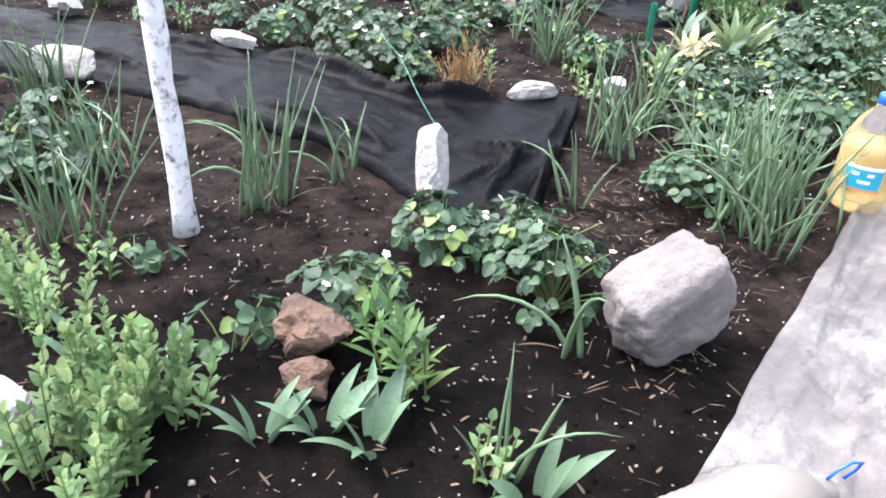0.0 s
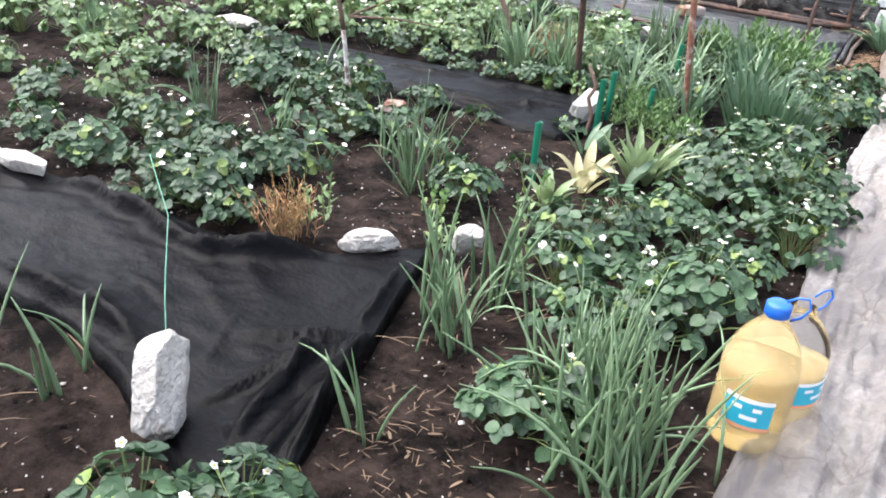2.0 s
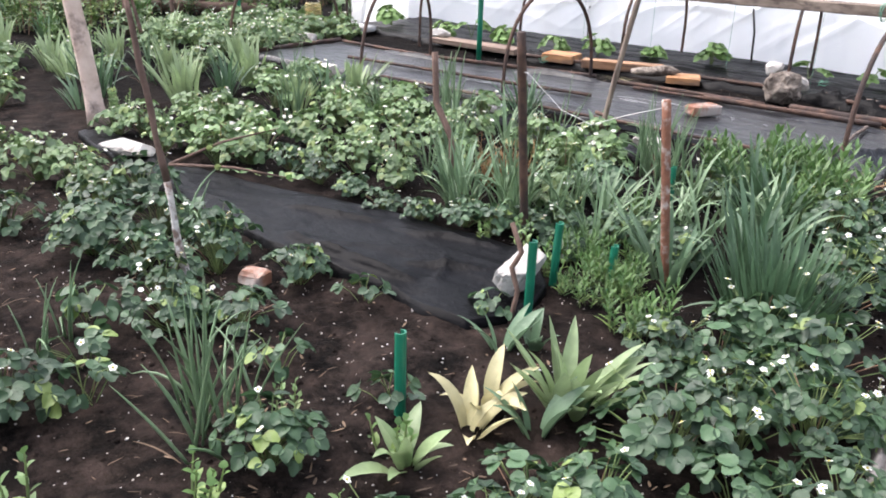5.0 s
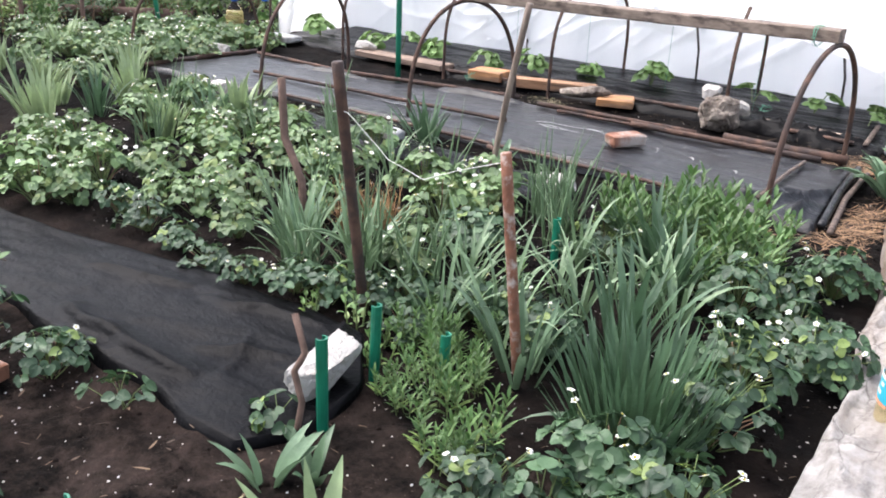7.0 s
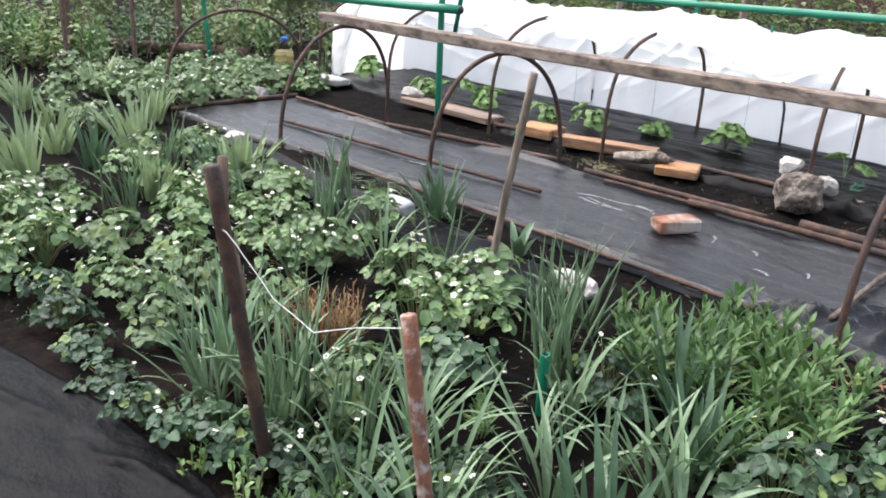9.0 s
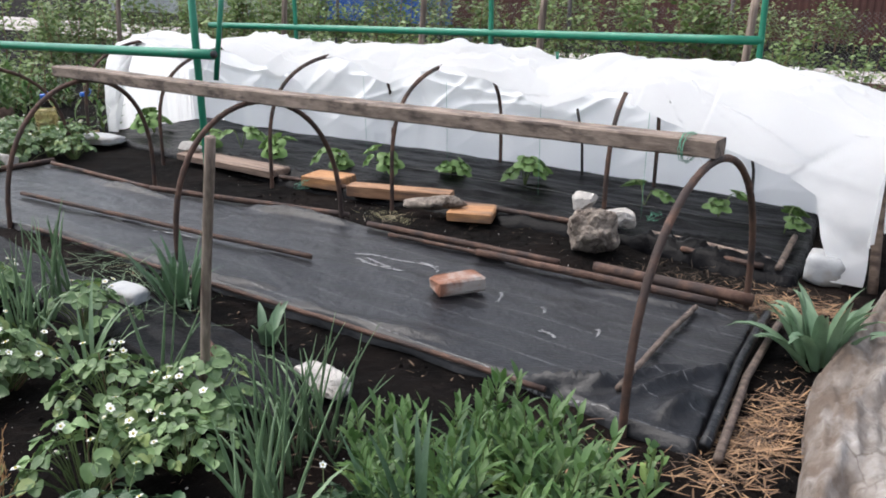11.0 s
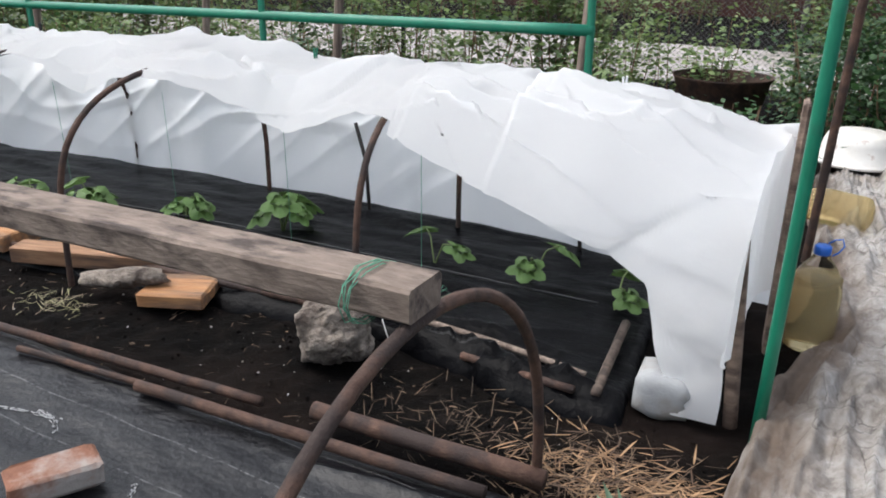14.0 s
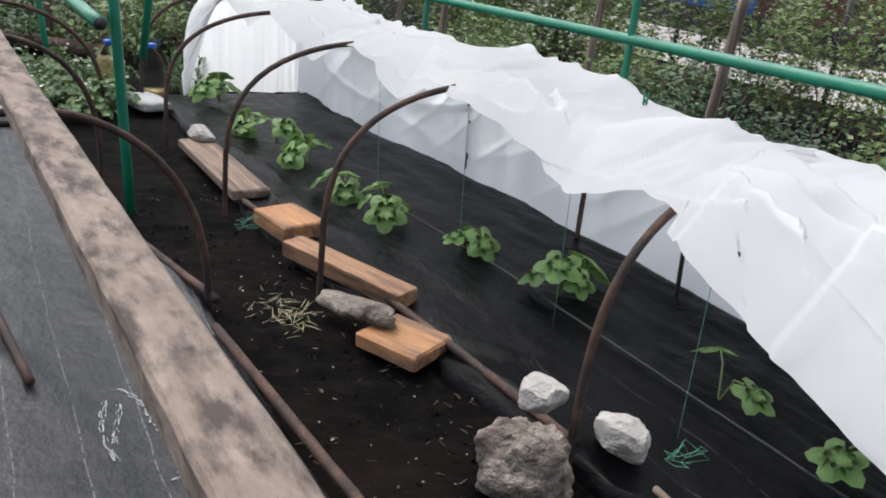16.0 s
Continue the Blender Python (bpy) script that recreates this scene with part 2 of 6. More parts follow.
M_SOIL = soil_mat()
M_FABRIC = fabric_mat("black_woven_fabric", (0.0018, 0.0018, 0.0024), (0.2, 0.2, 0.2), 0, 0.4, (0.0036, 0.0034, 0.0038), 0.54, 0.068)
M_SHEET = fabric_mat("grey_black_woven_sheet", (0.0048, 0.005, 0.0064), (0.5, 0.5, 0.5), 0.17, 0.31, (0.0115, 0.0115, 0.0128), 0.47, 0.3)
M_BLACKSHEET = fabric_mat("black_woven_sheet", (0.0018, 0.0018, 0.0024), (0.12, 0.12, 0.12), 0.21, 0.3, (0.0035, 0.0034, 0.0037), 0.55, 0.06)
M_CLOTH = cloth_mat()
M_PATH = path_mat()
M_RUST = surface("rusty_steel", (0.055, 0.028, 0.019), (0.13, 0.072, 0.05), 22, 0.75, (0.04, 0.026, 0.022), 7, 0.5, 120, 0.5, 0.25)
M_RUSTPALE = surface("flaking_rust", (0.13, 0.055, 0.032), (0.26, 0.11, 0.065), 30, 0.85, (0.42, 0.36, 0.32), 24, 0.56, 90, 0.6)
M_DARKROD = surface("dark_steel_rod", (0.022, 0.018, 0.017), (0.05, 0.04, 0.036), 25, 0.6, None, bump_by=0.3)
M_GREEN = surface("green_enamel_paint", (0.008, 0.15, 0.085), (0.013, 0.21, 0.12), 4, 0.38, (0.03, 0.10, 0.07), 9, 0.66, 90, 0.12)
M_STAKE = surface("green_plastic_stake", (0.004, 0.11, 0.062), (0.008, 0.17, 0.095), 12, 0.4, None, bump_by=0.1)
M_STONE = surface("pale_limestone", (0.32, 0.30, 0.275), (0.52, 0.495, 0.465), 7, 0.9, (0.2, 0.17, 0.14), 5, 0.56, 45, 0.8, bump_dist=0.025)
M_BOULDER = surface("grey_beige_boulder", (0.125, 0.108, 0.1), (0.235, 0.21, 0.196), 6, 0.92, (0.13, 0.108, 0.095), 4, 0.57, 40, 0.7, bump_dist=0.02)
M_ROCK = surface("rough_grey_rock", (0.11, 0.088, 0.07), (0.36, 0.305, 0.255), 13, 0.95, (0.07, 0.052, 0.042), 9, 0.52, 22, 1.0, bump_dist=0.05)
M_FOAM = surface("dirty_white_foam", (0.29, 0.295, 0.30), (0.43, 0.44, 0.445), 10, 0.8, (0.27, 0.25, 0.22), 5, 0.54, 80, 0.3)
M_STUMP = surface("brown_clay_lump", (0.10, 0.06, 0.04), (0.24, 0.15, 0.10), 8, 0.95, (0.055, 0.035, 0.026), 5, 0.5, 40, 0.8, bump_dist=0.02)
M_BRICK = surface("worn_red_brick", (0.19, 0.082, 0.048), (0.35, 0.165, 0.105), 12, 0.92, (0.38, 0.33, 0.295), 6, 0.48, 60, 0.6)
M_BEAM = surface("weathered_grey_timber", (0.125, 0.093, 0.073), (0.285, 0.222, 0.18), 7, 0.88, (0.06, 0.044, 0.036), 5.5, 0.54, 26, 0.6, stretch=(1.2, 3, 3), bump_dist=0.008)
M_BOARD = wood_mat("weathered_brown_board", (0.15, 0.10, 0.075), (0.30, 0.215, 0.16), (0.09, 0.06, 0.045))
M_FRESH = wood_mat("orange_sawn_wood", (0.27, 0.115, 0.042), (0.47, 0.245, 0.105), (0.15, 0.085, 0.05), (0.9, 7, 7), 0.75)
M_PLANK = wood_mat("brown_orange_plank", (0.19, 0.092, 0.045), (0.35, 0.20, 0.11), (0.10, 0.06, 0.042), (0.9, 7, 7), 0.8)
M_WASHWORN = surface("worn_whitewash_on_bark", (0.30, 0.26, 0.23), (0.66, 0.64, 0.61), 30, 0.9, (0.15, 0.10, 0.08), 26, 0.52, 60, 0.6)
M_STICK = wood_mat("grey_brown_stick", (0.15, 0.11, 0.085), (0.32, 0.25, 0.20), (0.10, 0.07, 0.055), (9, 9, 0.7))
M_STICKDARK = wood_mat("dark_brown_stick", (0.07, 0.05, 0.038), (0.17, 0.125, 0.10), (0.05, 0.035, 0.028), (9, 9, 0.7))
M_WHITEWASH = surface("whitewashed_bark", (0.66, 0.64, 0.62), (0.82, 0.81, 0.80), 12, 0.9, (0.14, 0.11, 0.10), 30, 0.58, 60, 0.6)
M_PALEBARK = surface("pale_pinkish_bark", (0.50, 0.36, 0.29), (0.70, 0.55, 0.47), 9, 0.9, (0.19, 0.14, 0.12), 8, 0.58, 50, 0.5)
M_BARK = surface("brown_bark", (0.07, 0.042, 0.032), (0.16, 0.10, 0.075), 18, 0.9, None, bump_by=0.6)
M_CANE = surface("dry_brown_cane", (0.13, 0.075, 0.045), (0.28, 0.175, 0.11), 15, 0.85, None, bump_by=0.3)
M_STRAW = leaf_mat("dry_straw", (0.06, 0.04, 0.026), (0.2, 0.135, 0.085), rough=0.85, trans=0.1)
M_MULCH = leaf_mat("orange_straw_mulch", (0.13, 0.075, 0.04), (0.36, 0.22, 0.12), (0.09, 0.055, 0.036), 0.25, 0.85, 0.1)
M_DRYBUSH = leaf_mat("dry_orange_fern", (0.24, 0.12, 0.05), (0.42, 0.25, 0.12), (0.16, 0.17, 0.06), 0.2, 0.85, 0.15)
M_STRAWB = leaf_mat("strawberry_leaf", (0.023, 0.055, 0.025), (0.057, 0.112, 0.05), (0.19, 0.27, 0.07), 0.06, 0.5, 0.22)
M_STRAWPALE = leaf_mat("pale_strawberry_leaf", (0.07, 0.13, 0.048), (0.165, 0.255, 0.105), (0.24, 0.31, 0.11), 0.08, 0.5, 0.25)
M_STEM = leaf_mat("leaf_stalk_green", (0.10, 0.16, 0.05), (0.19, 0.25, 0.09), (0.22, 0.13, 0.08), 0.15, 0.6, 0.1)
M_PETAL = leaf_mat("white_petal", (0.80, 0.80, 0.76), (0.9, 0.9, 0.86), rough=0.6, trans=0.3)
M_FLOWEREYE = leaf_mat("yellow_flower_eye", (0.5, 0.42, 0.06), (0.6, 0.5, 0.1), rough=0.8, trans=0.0)
M_ONION = leaf_mat("onion_leaf", (0.095, 0.17, 0.085), (0.195, 0.29, 0.155), (0.36, 0.33, 0.17), 0.09, 0.45, 0.2)
M_IRIS = leaf_mat("iris_leaf", (0.042, 0.092, 0.048), (0.088, 0.158, 0.082), (0.24, 0.25, 0.12), 0.05, 0.42, 0.2)
M_TULIP = leaf_mat("tulip_leaf", (0.18, 0.27, 0.12), (0.30, 0.39, 0.20), (0.42, 0.40, 0.20), 0.1, 0.45, 0.25)
M_TULIPDARK = leaf_mat("glaucous_leaf", (0.09, 0.17, 0.095), (0.16, 0.25, 0.145), (0.3, 0.33, 0.2), 0.08, 0.45, 0.2)
M_WILTED = leaf_mat("yellowed_leaf", (0.40, 0.38, 0.17), (0.58, 0.53, 0.31), (0.62, 0.50, 0.36), 0.25, 0.55, 0.25)
M_PHLOX = leaf_mat("lance_leaf", (0.055, 0.125, 0.035), (0.12, 0.215, 0.065), (0.2, 0.3, 0.08), 0.1, 0.5, 0.25)
M_PALELEAF = leaf_mat("pale_young_leaf", (0.095, 0.185, 0.06), (0.19, 0.3, 0.12), (0.28, 0.36, 0.14), 0.15, 0.5, 0.3)
M_CUC = leaf_mat("cucumber_leaf", (0.10, 0.20, 0.05), (0.17, 0.29, 0.085), (0.28, 0.36, 0.09), 0.15, 0.5, 0.3)
M_BUSH = leaf_mat("bush_leaf", (0.085, 0.15, 0.045), (0.19, 0.265, 0.09), (0.2, 0.26, 0.09), 0.12, 0.55, 0.3)
M_BUSHDARK = leaf_mat("dark_bush_leaf", (0.022, 0.062, 0.02), (0.05, 0.11, 0.035), rough=0.55, trans=0.25)
def turbid_mat():
    """Cloudy rain water: some light passes, much is scattered back."""
    m, nt, p = nodes_of("cloudy_yellowish_water")
    nt.links.new(ramp(nt, noise_tex(nt, 9, 3), [(0.3, (0.62, 0.49, 0.26)), (0.7, (0.72, 0.60, 0.36))]), p.inputs["Base Color"])
    p.inputs["Roughness"].default_value, p.inputs["IOR"].default_value, p.inputs["Transmission Weight"].default_value = 0.06, 1.15, 0.8
    return m


M_WATER = turbid_mat()
M_PET = clear_mat("clear_plastic", (0.97, 0.97, 0.95), 0.06, 1.12)
M_DUSTY = surface("dusty_beige_plastic", (0.15, 0.132, 0.11), (0.24, 0.215, 0.185), 7, 0.5, (0.2, 0.17, 0.14), 5, 0.55, 60, 0.15)
M_CAP = surface("blue_plastic", (0.01, 0.09, 0.42), (0.016, 0.13, 0.55), 10, 0.35, None, bump_by=0.05)
M_LABEL = surface("turquoise_paper_label", (0.02, 0.30, 0.42), (0.03, 0.42, 0.55), 14, 0.5, (0.5, 0.6, 0.65), 9, 0.62, bump_by=0.05)
M_WHITE = surface("white_paper", (0.72, 0.72, 0.72), (0.8, 0.8, 0.8), 9, 0.6, None, bump_by=0.05)
M_PINK = surface("orange_paper_band", (0.6, 0.22, 0.12), (0.7, 0.3, 0.17), 9, 0.6, None, bump_by=0.05)
M_TWINE = surface("white_twine", (0.62, 0.60, 0.56), (0.75, 0.73, 0.70), 30, 0.9, None, bump_by=0.3)
M_GTWINE = surface("green_twine", (0.08, 0.26, 0.17), (0.14, 0.36, 0.24), 30, 0.8, None, bump_by=0.3)
M_CLIP = surface("black_plastic_clip", (0.012, 0.012, 0.012), (0.03, 0.03, 0.03), 20, 0.5, None, bump_by=0.1)
M_FENCE = surface("brown_metal_sheet", (0.055, 0.018, 0.014), (0.085, 0.028, 0.02), 2, 0.55, (0.05, 0.03, 0.026), 1.2, 0.6, 40, 0.1)
M_BLUE = surface("blue_metal_sheet", (0.012, 0.075, 0.30), (0.02, 0.10, 0.38), 2, 0.5, None, bump_by=0.1)
M_ZINC = surface("grey_corrugated_sheet", (0.33, 0.35, 0.38), (0.46, 0.48, 0.51), 2, 0.5, None, bump_by=0.1)
M_ROAD = surface("pale_gravel_road", (0.30, 0.27, 0.25), (0.44, 0.41, 0.385), 3, 0.95, (0.20, 0.18, 0.15), 0.6, 0.55, 40, 0.5, world_space=True)
M_WIRE = link_mat()
M_ENAMEL = surface("chipped_white_enamel", (0.66, 0.63, 0.58), (0.78, 0.76, 0.72), 8, 0.4, (0.28, 0.13, 0.07), 9, 0.66, 40, 0.15)
M_CHALK = surface("white_lime_mark", (0.35, 0.35, 0.35), (0.5, 0.5, 0.5), 40, 0.95, None, bump_by=0.3)
M_PEBBLE = leaf_mat("pale_crumb", (0.30, 0.27, 0.24), (0.62, 0.58, 0.54), (0.75, 0.74, 0.72), 0.2, 0.9, 0.0)


# ---- building helpers ----
class Geo:
    """Collects vertices and faces, then becomes one mesh."""

    def __init__(self):
        self.v, self.f = [], []

    def add(self, vs, fs):
        o = len(self.v)
        self.v.extend(vs)
        self.f.extend([tuple(i + o for i in q) for q in fs])

    def grid(self, rows, closed=False):
        n, m = len(rows), len(rows[0])
        fs = [(i * m + j, i * m + (j + 1) % m, (i + 1) * m + (j + 1) % m, (i + 1) * m + j) for i in range(n - 1) for j in range(m if closed else m - 1)]
        self.add([p for r in rows for p in r], fs)

    def mesh(self, name, mat, smooth=True):
        me = bpy.data.meshes.new(name)
        me.from_pydata([tuple(p) for p in self.v], [], self.f)
        me.materials.append(mat)
        if smooth:
            me.polygons.foreach_set("use_smooth", [True] * len(me.polygons))
        me.update()
        return me

    def box(self, cx, cy, cz, sx, sy, sz, yaw=0.0, bevel=0.006, rng=None, wear=0.0):
        """A block with cut edges: an eight-sided ring at each of four levels."""
        c, s = math.cos(yaw), math.sin(yaw)
        rings = []
        for z, inset in ((-sz / 2, bevel), (-sz / 2 + bevel, 0), (sz / 2 - bevel, 0), (sz / 2, bevel)):
            hx, hy, b = sx / 2 - inset, sy / 2 - inset, bevel
            ring = []
            for px, py in ((hx - b, -hy), (hx, -hy + b), (hx, hy - b), (hx - b, hy), (-hx + b, hy), (-hx, hy - b), (-hx, -hy + b), (-hx + b, -hy)):
                if rng:
                    px, py = px + rng.uniform(-wear, wear), py + rng.uniform(-wear, wear)
                ring.append((cx + px * c - py * s, cy + px * s + py * c, cz + z + (rng.uniform(-wear, wear) if rng else 0)))
            rings.append(ring)
        o = len(self.v)
        self.grid(rings, True)
        self.f.append(tuple(o + i for i in reversed(range(8))))
        self.f.append(tuple(o + 24 + i for i in range(8)))

    def tube(self, pts, r, seg=8, caps=True):
        pts = [Vector(p) for p in pts]
        rad = r if isinstance(r, (list, tuple)) else [r] * len(pts)
        rows, side = [], None
        for i, p in enumerate(pts):
            d = (pts[min(i + 1, len(pts) - 1)] - pts[max(i - 1, 0)]).normalized()
            if side is None:
                side = d.cross(Vector((0, 0, 1)) if abs(d.z) < 0.9 else Vector((1, 0, 0))).normalized()
            side = (side - d * side.dot(d)).normalized()
            up = d.cross(side)
            rows.append([p + rad[i] * (math.cos(2 * math.pi * k / seg) * side + math.sin(2 * math.pi * k / seg) * up) for k in range(seg)])
        o = len(self.v)
        self.grid(rows, True)
        if caps:
            self.f.append(tuple(o + i for i in reversed(range(seg))))
            self.f.append(tuple(o + (len(rows) - 1) * seg + i for i in range(seg)))

    def blade(self, base, az, length, width, lean, droop, fold=0.25, n=6, shape=0.0, twist=0.0):
        """A leaf blade: lean from upright and droop toward the tip in radians; shape 0 strap, 1 ovate."""
        p, a = Vector(base), lean
        out, sidev = Vector((math.cos(az), math.sin(az), 0)), Vector((-math.sin(az), math.cos(az), 0))
        rows = []
        for i in range(n + 1):
            u = i / n
            strap = min(1.0, 0.45 + u * 1.6) * (1 - u ** 3.2)
            ovate = math.sin(math.pi * min(1, u ** 0.75 * 0.97 + 0.03)) ** 0.8
            w = width * ((1 - shape) * strap + shape * ovate) * 0.5 + 0.0006
            d = Vector((0, 0, math.cos(a))) + out * math.sin(a)
            nrm = (Vector((0, 0, -math.sin(a))) + out * math.cos(a))
            sv = (sidev * math.cos(twist * u) + nrm * math.sin(twist * u))
            rows.append([p - sv * w - nrm * fold * w, p, p + sv * w - nrm * fold * w])
            p = p + d * (length / n)
            a += droop / n * (0.4 + 1.2 * u)
        self.grid(rows)

    def leaflet(self, base, direction, normal, length, width, fold=0.25, curl=0.25, teeth=0.1):
        d, nrm = Vector(direction).normalized(), Vector(normal).normalized()
        s = d.cross(nrm).normalized()
        nrm = s.cross(d)
        rows = []
        n = 7
        for i in range(n + 1):
            u = i / n
            w = width * 0.5 * (math.sin(math.pi * (0.06 + 0.90 * u ** 0.8)) ** 0.7) + (teeth * width * 0.5 if i % 2 else 0)
            c = Vector(base) + d * length * u - nrm * curl * length * u * u
            rows.append([c - s * w + nrm * (fold * w), c - s * w * 0.5 + nrm * fold * w * 0.3, c, c + s * w * 0.5 + nrm * fold * w * 0.3, c + s * w + nrm * (fold * w)])
        self.grid(rows)


def part(name, geo, mat, parent, label="", smooth=True):
    ob = new(name, geo if isinstance(geo, bpy.types.Mesh) else geo.mesh(name, mat, smooth))
    ob.parent = parent
    if label:
        tagged(ob, label)
    return ob


def thing(name, label, category, at=(0, 0, 0), yaw=0.0, geo=None, mat=None, group="", kind="", smooth=True):
    ob = new(name, geo.mesh(name, mat, smooth) if geo else None)
    ob.matrix_basis = pose(*at, 0, 0, yaw)
    return tagged(ob, label, category, group, kind)


def lerp(pairs, x):
    if x <= pairs[0][0]:
        return pairs[0][1]
    for (a, va), (b, vb) in zip(pairs, pairs[1:]):
        if x <= b:
            return va + (vb - va) * (x - a) / (b - a)
    return pairs[-1][1]


def fbm(x, y, z=0.0, octaves=3):
    return noise.fractal(Vector((x, y, z)), 1.0, 2.0, octaves)


R = random.Random(11)


def ground_z(x, y):
    return 0.022 * fbm(x * 2.2, y * 2.2, 3.1, 2) + 0.016 * fbm(x * 11, y * 11, 7.7, 3) - 0.012


# ---- the ground, road and sheets ----
def ground():
    def axis(lo, hi, step, far):
        inner = list(np.arange(lo, hi + 1e-6, step))
        return [-far, -120, -60, lo - 16, lo - 6, lo - 2] + inner + [hi + 2, hi + 6, hi + 16, 60, 120, far]
    xs, ys = axis(-9.5, 1.6, 0.045, 600), axis(-0.5, 12.8, 0.045, 600)
    ys[0:3] = [-600, -120, -60]
    g = Geo()
    g.grid([[(x, y, ground_z(x, y) if -10 < x < 2 and -1 < y < 13 else -0.012) for x in xs] for y in ys])
    ob = thing("ground", "dark crumbly garden soil with fine clods", "soil", geo=g, mat=M_SOIL, kind="structure")
    return ob


ground()

g = Geo()
g.grid([[(x, y, 0.02 + 0.02 * fbm(x * 0.4, y * 0.4)) for x in np.linspace(-60, 40, 60)] for y in np.linspace(19.6, 24.5, 10)])
thing("road", "pale dusty gravel road beyond the wire fence", "road", geo=g, mat=M_ROAD, kind="structure")


def creases(lines):
    """Folds in a sheet: each is a sharp-backed ridge along a line (x, y, x, y, height, width)."""
    def height(x, y, v):
        h = 0.0
        x, y = x + 0.05 * fbm(x * 2.5, y * 2.5, 4.4, 2), y + 0.05 * fbm(x * 2.5, y * 2.5, 9.1, 2)
        for ax, ay, bx, by, amp, wid in lines:
            ux, uy = bx - ax, by - ay
            k = min(1, max(0, ((x - ax) * ux + (y - ay) * uy) / (ux * ux + uy * uy)))
            d = math.hypot(x - ax - ux * k, y - ay - uy * k)
            if d < wid * 5:
                side = (x - ax) * uy - (y - ay) * ux
                h += amp * math.exp(-(d / (wid * (0.55 if side > 0 else 1.5)))) * 1.4 * max(0, math.sin(math.pi * k)) ** 0.6
        return 1.35 * h
    return height


def strip(x0, x1, low, high, z, amp, freq, step, skew=0.0, ridge=None):
    """A sheet between two edge lines given as (x, y) pairs, wrinkled, with its rim tucked down."""
    nx = int((x1 - x0) / step)
    ny = int(1.5 / step) if high[0][1] - low[0][1] > 1.2 else int(0.9 / step)
    rows = []
    for j in range(ny + 1):
        v, row = j / ny, []
        for i in range(nx + 1):
            u = i / nx
            x = x0 + (x1 - x0) * u
            wob = 0.02 * fbm(x * 3, v * 2, 5)
            y = lerp(low, x) * (1 - v) + lerp(high, x) * v + wob * (1 if v in (0, 1) else 0.5)
            xx = x + skew * v * u + 0.015 * fbm(y * 4, x, 2) * u
            edge = min(v, 1 - v, u * 6, (1 - u) * 6)
            fold = fbm(xx * freq[0], y * freq[1], z * 9, 4)
            sharp = 1 - abs(fbm(xx * freq[0] * 0.7 + 9, y * freq[1] * 0.7, 4, 3)) * 3
            h = z + amp * fold + amp * 0.9 * max(0, sharp)
            if ridge:
                h += ridge(xx, y, v)
            row.append((xx, y, h if edge > 0.001 else -0.03 + 0.3 * h))
        rows.append(row)
    g = Geo()
    g.grid(rows)
    return g


FOLDS_WIDE = creases([(-3.6, 3.5, -2.9, 3.46, 0.05, 0.035), (-3.1, 3.46, -2.4, 3.38, 0.06, 0.035), (-2.5, 3.38, -2.05, 3.6, 0.06, 0.035), (-3.1, 2.86, -2.35, 2.86, 0.05, 0.04), (-2.5, 2.9, -2.1, 2.76, 0.045, 0.03),
                      (-1.36, 2.66, -1.52, 3.3, 0.05, 0.03), (-1.56, 2.63, -1.6, 3.12, 0.045, 0.03), (-1.75, 2.7, -1.5, 3.18, 0.035, 0.025), (-1.45, 2.6, -1.42, 2.98, 0.04, 0.025), (-1.9, 3.0, -1.5, 3.24, 0.03, 0.02),
                      (-2.3, 3.23, -1.95, 3.06, 0.014, 0.014), (-1.98, 3.14, -1.9, 2.86, 0.014, 0.012), (-2.1, 2.95, -1.7, 2.98, 0.012, 0.012), (-4.6, 3.3, -3.6, 3.38, 0.045, 0.03), (-4.9, 2.75, -3.6, 2.95, 0.045, 0.035),
                      (-1.75, 3.75, -1.62, 3.3, 0.04, 0.025), (-2.6, 3.1, -2.2, 3.02, 0.012, 0.012), (-6.0, 2.9, -4.8, 3.05, 0.03, 0.03)])
FOLDS_SMOOTH = creases([(-4.9, 6.3, -3.8, 6.38, 0.035, 0.03), (-3.7, 6.42, -2.5, 6.42, 0.035, 0.03), (-3.3, 5.8, -2.4, 5.72, 0.035, 0.03), (-2.9, 6.2, -2.2, 6.3, 0.02, 0.02), (-2.6, 5.9, -2.1, 6.05, 0.018, 0.02),
                        (-3.6, 6.1, -3.0, 6.25, 0.016, 0.018), (-2.45, 6.1, -2.3, 5.75, 0.014, 0.015), (-2.2, 6.4, -2.0, 6.0, 0.025, 0.02)])
FOLDS_GREY = creases([(-1.5, 8.95, -1.15, 9.7, 0.03, 0.03), (-1.62, 9.0, -1.35, 9.5, 0.025, 0.025), (-1.85, 8.98, -1.5, 9.15, 0.04, 0.03), (-1.3, 9.0, -1.18, 9.3, 0.04, 0.03), (-4.6, 8.9, -3.4, 8.97, 0.02, 0.03),
                      (-3.3, 8.96, -2.2, 9.06, 0.018, 0.03), (-4.9, 10.0, -4.0, 10.14, 0.035, 0.03), (-6.6, 9.7, -5.6, 9.78, 0.03, 0.03), (-4.0, 9.3, -3.3, 9.0, 0.01, 0.03), (-2.2, 10.1, -1.4, 10.2, 0.02, 0.03)])
